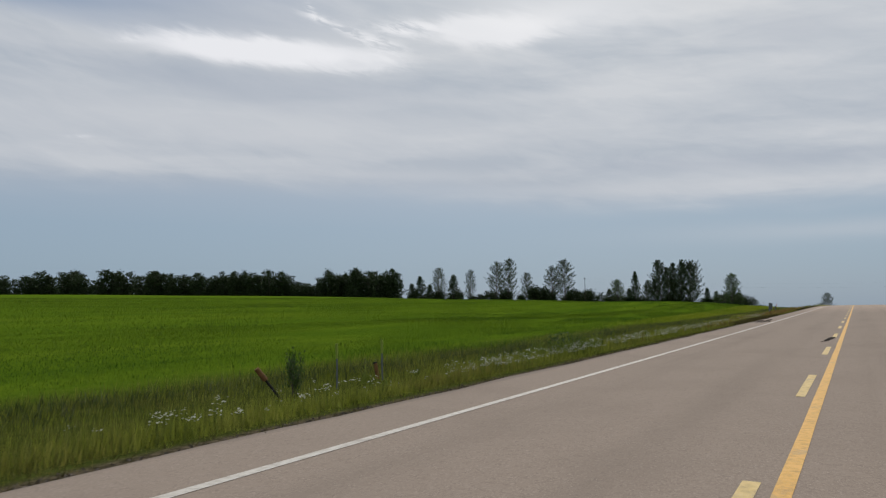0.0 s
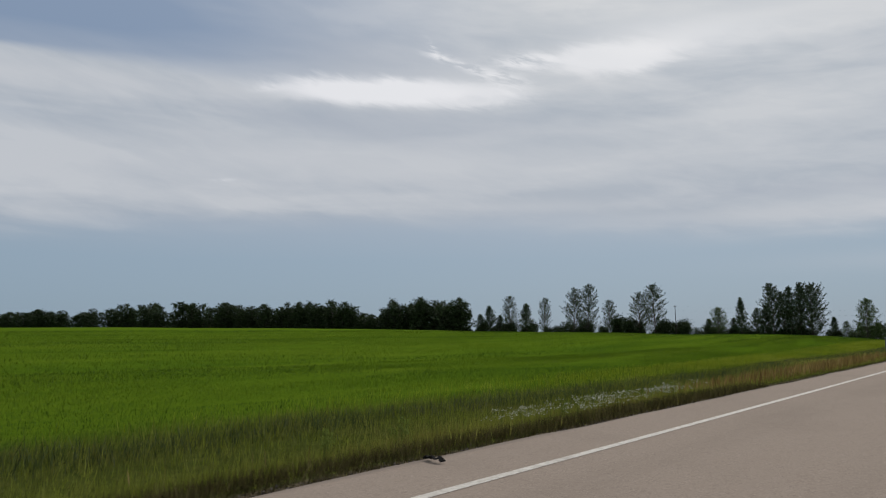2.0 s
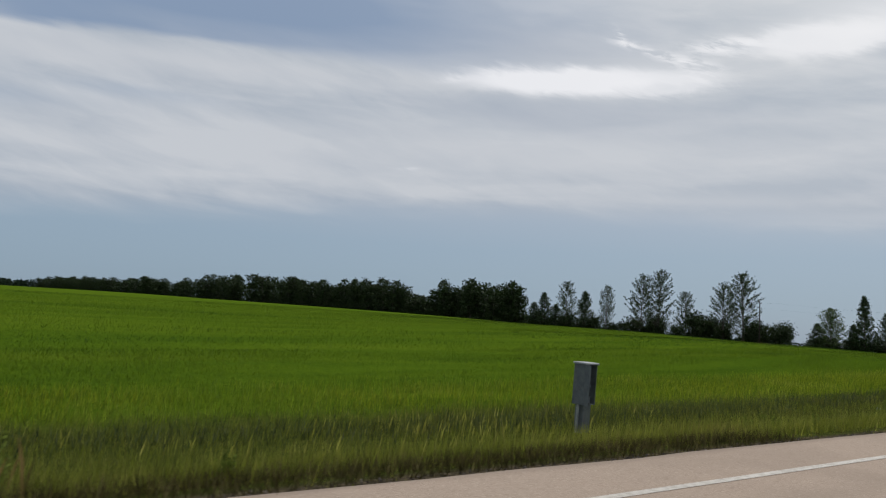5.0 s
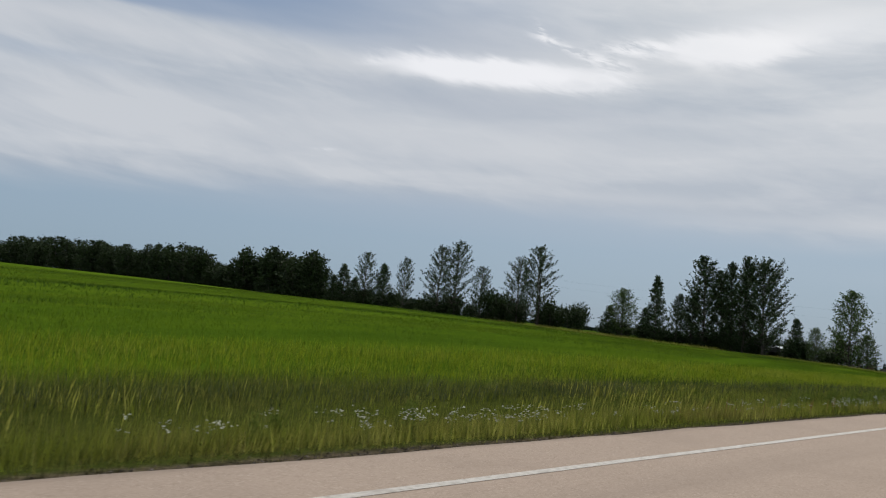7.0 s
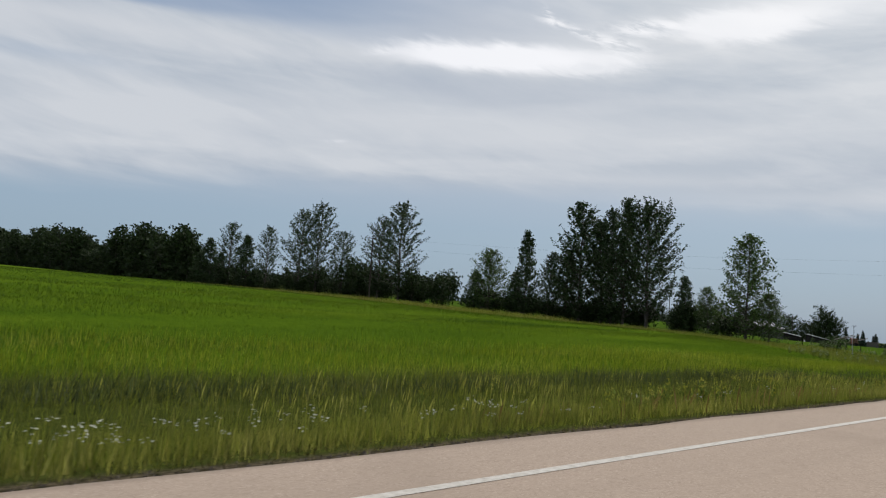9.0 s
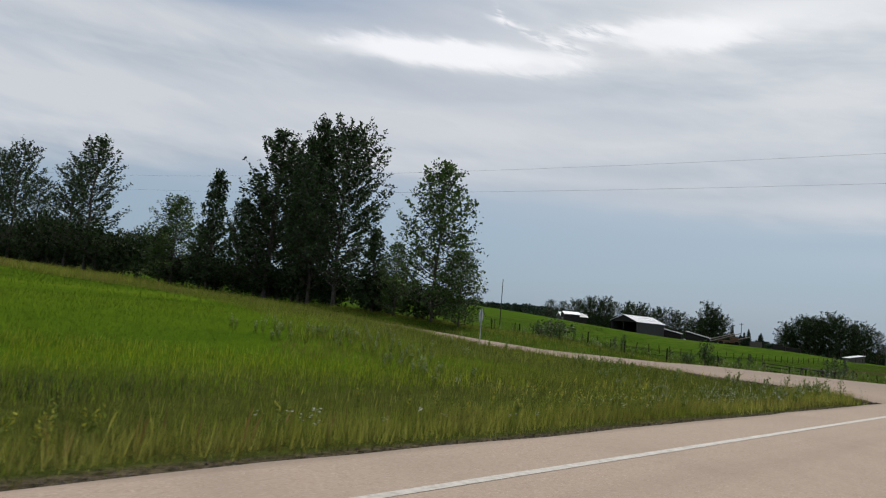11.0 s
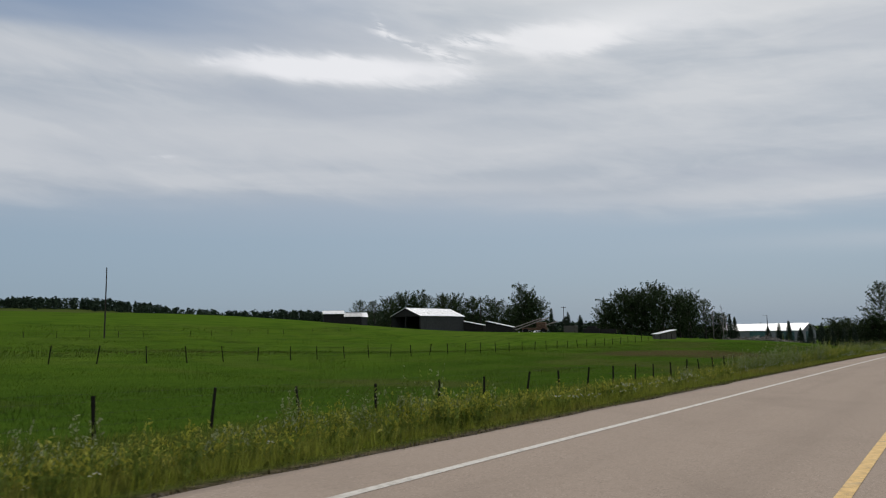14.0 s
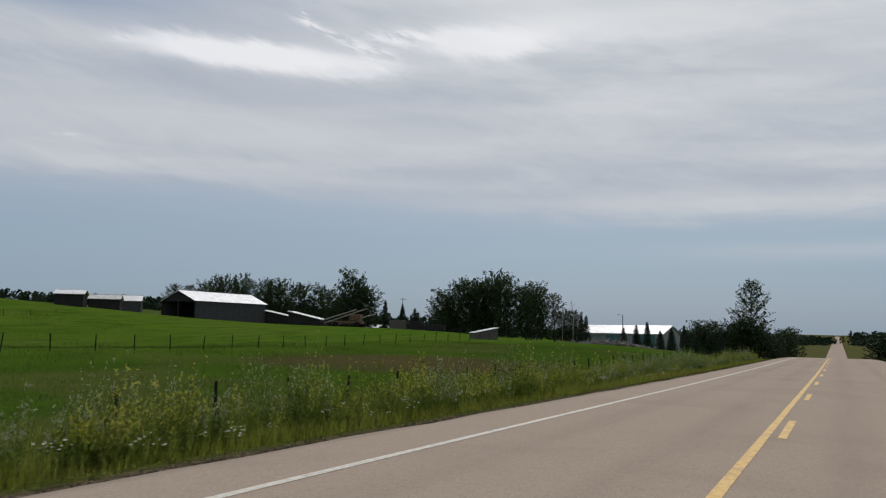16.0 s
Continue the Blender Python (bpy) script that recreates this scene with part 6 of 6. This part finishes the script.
blades("corner_grass", (x, y), h, rg.uniform(0.018, 0.035, len(x)), "ditch_grass", 33, "tall mixed grass in the corner by the farm road", "grass", bent=False)
x, y, rg = scatter(60000, -190, -58, 284, 308, 24, lambda x, y: 1 - crop_mask(x, y))
blades("corner_grass", (x, y), rg.uniform(0.4, 0.9, len(x)), rg.uniform(0.03, 0.07, len(x)), "grass", 34, "tall rough grass along the farm road", "grass", bent=False)
# trodden stubble over the broken edge of the pavement
x, y, rg = scatter(60000, -5.75, -4.8, -5, 480, 41, lambda x, y: np.clip(1.25 - np.abs(-x - 5.15) * 1.6, 0, 1) * np.clip(swell(x, y, 0.8, 2.0) * 2.0 - 0.45, 0, 1), -0.02)
blades("edge_stubble", (x, y), rg.uniform(0.03, 0.12, len(x)), rg.uniform(0.008, 0.02, len(x)), "stubble", 42, "dull brown stubble and dead stalks at the pavement edge", "grass", 0.9, bent=False)
# a rank dark growth along the bottom of the ditch, then the pale edge of the field
x, y, rg = scatter(75000, -16.4, -12.4, -5, 296, 43, lambda x, y: np.exp(-((x + 14.6 + 0.5 * np.sin(y * 0.13)) / 1.1) ** 2) * (0.35 + 0.9 * swell(x, y * 0.4, 4.0, 8.0)) * smoothstep(278, 262, y))
blades("ditch_sedge", (x, y), rg.uniform(0.28, 0.55, len(x)) * (0.7 + 0.5 * swell(x, y, 3.0, 2.0)), rg.uniform(0.012, 0.028, len(x)), "sedge", 44, "rank dark grey-green sedge along the ditch bottom", "grass", 0.6, bent=False)


x, y, rg = scatter(150000, -25, -12.6, 45, 290, 45, pale_edge)
blades("field_edge_grass", (x, y), rg.uniform(0.26, 0.42, len(x)), rg.uniform(0.012, 0.026, len(x)), "edge_leaf", 46, "thin pale yellow-green growth at the field's edge", "grass", 0.35, bent=False)
# the sown crop
x, y, rg = scatter(430000, -36, -14.5, -6, 296, 25, crop_mask)
h = (0.12 + 0.08 * swell(x, y, 9.0, 3.0)) * (1 - 0.6 * trodden(x, y)) * rg.uniform(0.7, 1.15, len(x))
blades("cereal_crop", (x, y), h, rg.uniform(0.012, 0.024, len(x)), "crop_leaf", 35, "thick green cereal crop filling the field", "crop", 0.3, bent=False)
x, y, rg = scatter(280000, -130, -35, -6, 296, 26, crop_mask)
h = (0.14 + 0.08 * swell(x, y, 12.0, 3.0)) * (1 - 0.6 * trodden(x, y)) * rg.uniform(0.7, 1.15, len(x))
blades("cereal_crop", (x, y), h, rg.uniform(0.028, 0.055, len(x)), "crop_leaf", 36, "thick green cereal crop on the slope", "crop", 0.3, bent=False)
# grazed pasture beyond the fence
x, y, rg = scatter(170000, -64, -16.5, 319, 500, 27, lambda x, y: 1 - 0.8 * np.exp(-((x + 31) / 10) ** 2 - ((y - 445) / 9) ** 2))
h = (0.10 + 0.16 * swell(x, y, 6.0, 4.0) ** 2) * rg.uniform(0.6, 1.3, len(x))
blades("pasture_grass", (x, y), h, rg.uniform(0.018, 0.04, len(x)), "pasture_leaf", 37, "short green pasture grass behind the fence", "grass", 0.5, bent=False)
x, y, rg = scatter(70000, -125, -62, 322, 480, 49)
blades("pasture_grass", (x, y), rg.uniform(0.10, 0.26, len(x)) * (0.4 + swell(x, y, 5.0, 4.0)), rg.uniform(0.05, 0.10, len(x)), "pasture_leaf", 50, "short tufted pasture grass up the slope", "grass", 0.5, bent=False)
# reddish dry grass heads in drifts
x, y, rg = scatter(90000, -9.0, -5.5, 28, 300, 28, lambda x, y: np.clip(swell(x, y, 14.0, 5.0) * 1.8 - 0.75, 0, 1) * (0.05 + 0.5 * ((y > 40) & (y < 120))) + 0.2 * ((y > 66) & (y < 100)))
blades("dry_grass", (x, y), rg.uniform(0.3, 0.58, len(x)), rg.uniform(0.004, 0.009, len(x)), "dry_grass", 38, "reddish dry seeding grass in drifts along the verge", "grass", 0.25)
x, y, rg = scatter(26000, -6.6, -5.0, 44, 66, 53, lambda x, y: 0.8 * np.clip(1.6 - np.abs(-x - 5.7) * 1.1, 0, 1), 0.05)
blades("dry_grass", (x, y), rg.uniform(0.10, 0.26, len(x)), rg.uniform(0.006, 0.014, len(x)), "stubble", 54, "low brown dead grass on the dry shoulder", "grass", 0.6, bent=False)
x, y, rg = scatter(40000, -6.8, -5.0, 95, 130, 55, lambda x, y: 0.7 * np.clip(1.6 - np.abs(-x - 5.7) * 1.1, 0, 1), 0.05)
blades("dry_grass", (x, y), rg.uniform(0.10, 0.26, len(x)), rg.uniform(0.006, 0.014, len(x)), "stubble", 56, "low brown dead grass on the dry shoulder", "grass", 0.6, bent=False)
x, y, rg = scatter(26000, -15, -8, 100, 300, 29, lambda x, y: np.clip(swell(x, y, 11.0, 6.0) * 1.8 - 0.7, 0, 1))
blades("dry_grass", (x, y), rg.uniform(0.28, 0.5, len(x)), rg.uniform(0.005, 0.010, len(x)), "straw", 39, "dry seeding grass among the green of the ditch", "grass", 0.25)


x, y, rg = scatter(60000, -7.6, -5.2, 40, 300, 47, lambda x, y: np.clip(swell(x, y, 4.0, 3.3) * 2.4 - 1.1, 0, 1) * (0.15 + 0.85 * ((y > 163) & (y < 300))))
blades("straw_grass", (x, y), rg.uniform(0.2, 0.42, len(x)), rg.uniform(0.008, 0.016, len(x)), "straw", 48, "bright straw-yellow grass tufts near the pavement", "grass", 0.35, bent=False)


def daisies(name, patches, seed):
    """White flowers on short stems in loose drifts: y from, to, distance from the pavement, breadth, count."""
    rg = np.random.default_rng(seed)
    xs, ys = [], []
    for y0, y1, d, w, n in patches:
        k = max(2, int((y1 - y0) / 1.3))
        n = int(n * 0.6)
        cy = rg.uniform(y0, y1, k)[rg.integers(0, k, n)] + rg.normal(0, 0.4, n)
        xs.append(-5.0 - d + rg.normal(0, w, n))
        ys.append(cy)
    x, y = np.concatenate(xs), np.concatenate(ys)
    ok = off_road(x, y, 0.2)
    x, y = x[ok], y[ok]
    z = ground_z(x, y) + rg.uniform(0.20, 0.42, len(x))
    heads = np.stack([x, y, z], -1)
    # each head is a flat cluster of small blooms
    n = len(x) * 5
    c = np.repeat(heads, 5, 0) + rg.normal(0, 1, (n, 3)) * np.array([0.035, 0.045, 0.02])
    up = np.stack([rg.normal(0, 0.35, n) + 0.25, rg.normal(0, 0.35, n) - 0.1, np.ones(n)], -1)
    up /= np.linalg.norm(up, axis=1, keepdims=True)
    u = np.cross(up, [0, 1, 0])
    u /= np.linalg.norm(u, axis=1, keepdims=True)
    w = np.cross(up, u)
    r = rg.uniform(0.007, 0.017, n)[:, None]
    ang = np.linspace(0, 2 * np.pi, 6, endpoint=False)
    ring = c[:, None] + r[:, None] * (np.cos(ang)[None, :, None] * u[:, None] + np.sin(ang)[None, :, None] * w[:, None]) + up[:, None] * 0.008
    v = np.concatenate([c[:, None], ring], 1).reshape(-1, 3)
    i = np.arange(n)[:, None] * 7
    f = np.concatenate([i + [0, 1 + k, 1 + (k + 1) % 6] for k in range(6)])
    tagged(new(name, raw_mesh(name, v, f, "daisy")), "white daisies scattered in the verge grass", "flowers", kind="stuff")
    stems = [(np.stack([q - [0, 0, 0.28], q]), [0.004, 0.003]) for q in heads]
    sv, sf = tubes(stems, 3)
    tagged(new("daisy_stems", raw_mesh("daisy_stems", sv, sf, "weed_leaf")), "thin green daisy stems in the verge", "flowers", kind="stuff")


daisies("daisies", [(3, 18, 1.7, 0.6, 150), (12, 45, 1.2, 0.3, 750), (54, 63, 1.3, 0.4, 200), (61, 72, 4.9, 0.35, 420), (140, 152, 2.4, 0.6, 50), (156, 185, 1.5, 0.4, 420), (185, 225, 1.2, 0.4, 480), (225, 280, 1.8, 0.6, 80), (280, 297, 2.6, 1.2, 150), (322, 350, 1.8, 0.5, 80), (356, 380, 1.3, 0.35, 150), (380, 470, 0.8, 0.25, 330)], 51)
daisies("corner_daisies", [(293, 301, 4.5, 2.0, 150), (310, 319, 6.0, 3.0, 120)], 52)


def clover(name, n, x0, x1, y0, y1, tall, seed, bloom, label, keep=None, bushes=0):
    """Tall flowering weeds: thin stems with small leaves and spikes of bloom; bushes: how many clumps they gather in."""
    x, y, rg = scatter(n, x0, x1, y0, y1, seed, keep)
    grow = np.ones(len(x))
    if bushes:
        of = rg.integers(0, bushes, len(x))
        size = rg.uniform(0.45, 1.15, bushes)
        x = rg.uniform(x0, x1, bushes)[of] + rg.normal(0, 0.34, len(x)) * size[of]
        y = rg.uniform(y0, y1, bushes)[of] + rg.normal(0, 0.42, len(x)) * size[of]
        ok = x < -6.1
        x, y, grow = x[ok], y[ok], size[of][ok]
    n = len(x)
    z = ground_z(x, y)
    h = tall * grow * rg.uniform(0.55, 1.15, n) * (0.75 + 0.4 * swell(x, y, 2.3, 7.0 + seed))
    k = 6
    az = rg.uniform(0, 2 * np.pi, (n, k))
    out = h[:, None] * rg.uniform(0.03, 0.24, (n, k))
    top = h[:, None] * rg.uniform(0.55, 1.05, (n, k))
    foot = np.stack([x, y, z], -1)[:, None]
    tip = foot + np.stack([np.cos(az) * out + 0.06 * h[:, None], np.sin(az) * out, top], -1)
    foot = np.broadcast_to(foot, tip.shape)
    v, f = tubes([(np.stack([a, b]), [0.006, 0.002]) for a, b in zip(foot.reshape(-1, 3), tip.reshape(-1, 3))], 3)
    tri = np.concatenate([f[:, [0, 1, 2]], f[:, [0, 2, 3]]])
    vs, fs, ix = [v], [tri], [np.zeros(len(tri))]
    at = len(v)
    # leaves all the way up, spikes of small blooms on most tips
    for m, count, lo, hi, size, rad in ((0, 8, 0.08, 0.9, 0.075, 0.045), (1, 6, 0.62, 1.06, 0.058, 0.014)):
        t = rg.uniform(lo, hi, (n, k, count, 1))
        c = foot[:, :, None] * (1 - t) + tip[:, :, None] * t + rg.normal(0, rad, (n, k, count, 3))
        if m:
            c = c[rg.uniform(0, 1, (n, k)) < 0.8]
        lv, lf = leaves(rg, c.reshape(-1, 3), size, -1.7, 0.24)
        vs.append(lv)
        fs.append(lf + at)
        ix.append(np.full(len(lf), m))
        at += len(lv)
    tagged(new(name, raw_mesh(name, np.concatenate(vs), np.concatenate(fs), ["weed_leaf", bloom], index=np.concatenate(ix))), label, "weeds", kind="stuff")


def drift(size, seed, bias):
    return lambda x, y: np.clip(swell(x, y, size, seed) * 2.2 - bias, 0, 1)


clover("yellow_clover", 560, -11.8, -6.9, 324, 360, 0.95, 61, "weed_bloom", "yellow-flowering clover in bushes along the verge", bushes=48)
clover("pale_clover", 300, -12.0, -7.2, 322, 358, 1.2, 62, "pale_bloom", "pale-flowering clover in bushes along the verge", bushes=20)
clover("yellow_clover", 1500, -11.8, -6.7, 382, 478, 1.25, 69, "weed_bloom", "tall yellow-flowering clover in bushes along the verge", bushes=95)
clover("pale_clover", 1700, -12.8, -6.9, 382, 478, 1.6, 70, "pale_bloom", "tall pale-flowering clover in bushes along the verge", bushes=105)
clover("yellow_clover", 1500, -14.5, -6.6, 322, 372, 0.62, 71, "weed_bloom", "fine yellow-green clover standing loose in the verge", drift(7.0, 2.6, 0.55))
clover("pale_clover", 60, -10.4, -9.2, 338.2, 340.0, 1.5, 72, "pale_bloom", "tall pale clover in one full bush by the fence", bushes=3)
clover("yellow_clover", 420, -13, -7.0, 225, 296, 0.7, 63, "weed_bloom", "low yellow-flowering clover in the ditch grass", drift(6.0, 2.0, 0.8))
clover("ditch_weeds", 420, -13, -7.0, -2, 200, 0.6, 64, "weed_leaf", "leafy green weeds in the ditch grass", drift(7.0, 3.0, 1.0))
clover("ditch_weeds", 230, -10.6, -7.6, 196, 214, 0.9, 67, "weed_leaf", "tall leafy weeds in a dense patch of the verge", drift(4.0, 3.0, 0.4))
clover("ditch_weeds", 110, -9.4, -7.8, 21, 28, 0.85, 68, "weed_leaf", "tall leafy weeds in a dense patch of the verge", drift(4.0, 1.0, 0.2))
clover("corner_weeds", 380, -26, -6.5, 282, 300, 0.65, 65, "pale_bloom", "flowering weeds in the corner by the farm road", drift(6.0, 3.5, 0.7))
clover("fence_weeds", 420, -40, -8, 314, 326, 0.8, 66, "pale_bloom", "pale weeds along the old lane fence", drift(6.0, 5.5, 0.7))

# loose stones kicked over the junction
rg = np.random.default_rng(70)
n = 420
x, y = -rg.uniform(1, 26, n), rg.uniform(296, 317, n)
z = np.where(x > -5, road_z(y), 0)
ok = (y > side_y(x) - side_half(np.minimum(x, -5))[0] + 0.6) & (y < side_y(x) + side_half(np.minimum(x, -5))[1] - 0.6)
x, y = x[ok], y[ok]
z = np.where(x > -4.6, road_z(y), apron_z(x, y))
s = rg.uniform(0.006, 0.02, len(x))
dirs = rg.normal(0, 1, (len(x), 6, 3))
dirs /= np.linalg.norm(dirs, axis=-1, keepdims=True)
base = np.array([[1, 0, 0], [0, 1, 0], [-1, 0, 0], [0, -1, 0], [0, 0, 0.7], [0, 0, -0.5]])
v = np.stack([x, y, z + s * 0.3], -1)[:, None] + (base + 0.3 * dirs) * s[:, None, None]
i = np.arange(len(x))[:, None] * 6
f = np.concatenate([i + q for q in ([0, 1, 4], [1, 2, 4], [2, 3, 4], [3, 0, 4], [1, 0, 5], [2, 1, 5], [3, 2, 5], [0, 3, 5])])
tagged(new("loose_stones", raw_mesh("loose_stones", v.reshape(-1, 3), f, "grit")), "dark loose stones strewn over the junction", "stones", kind="stuff")
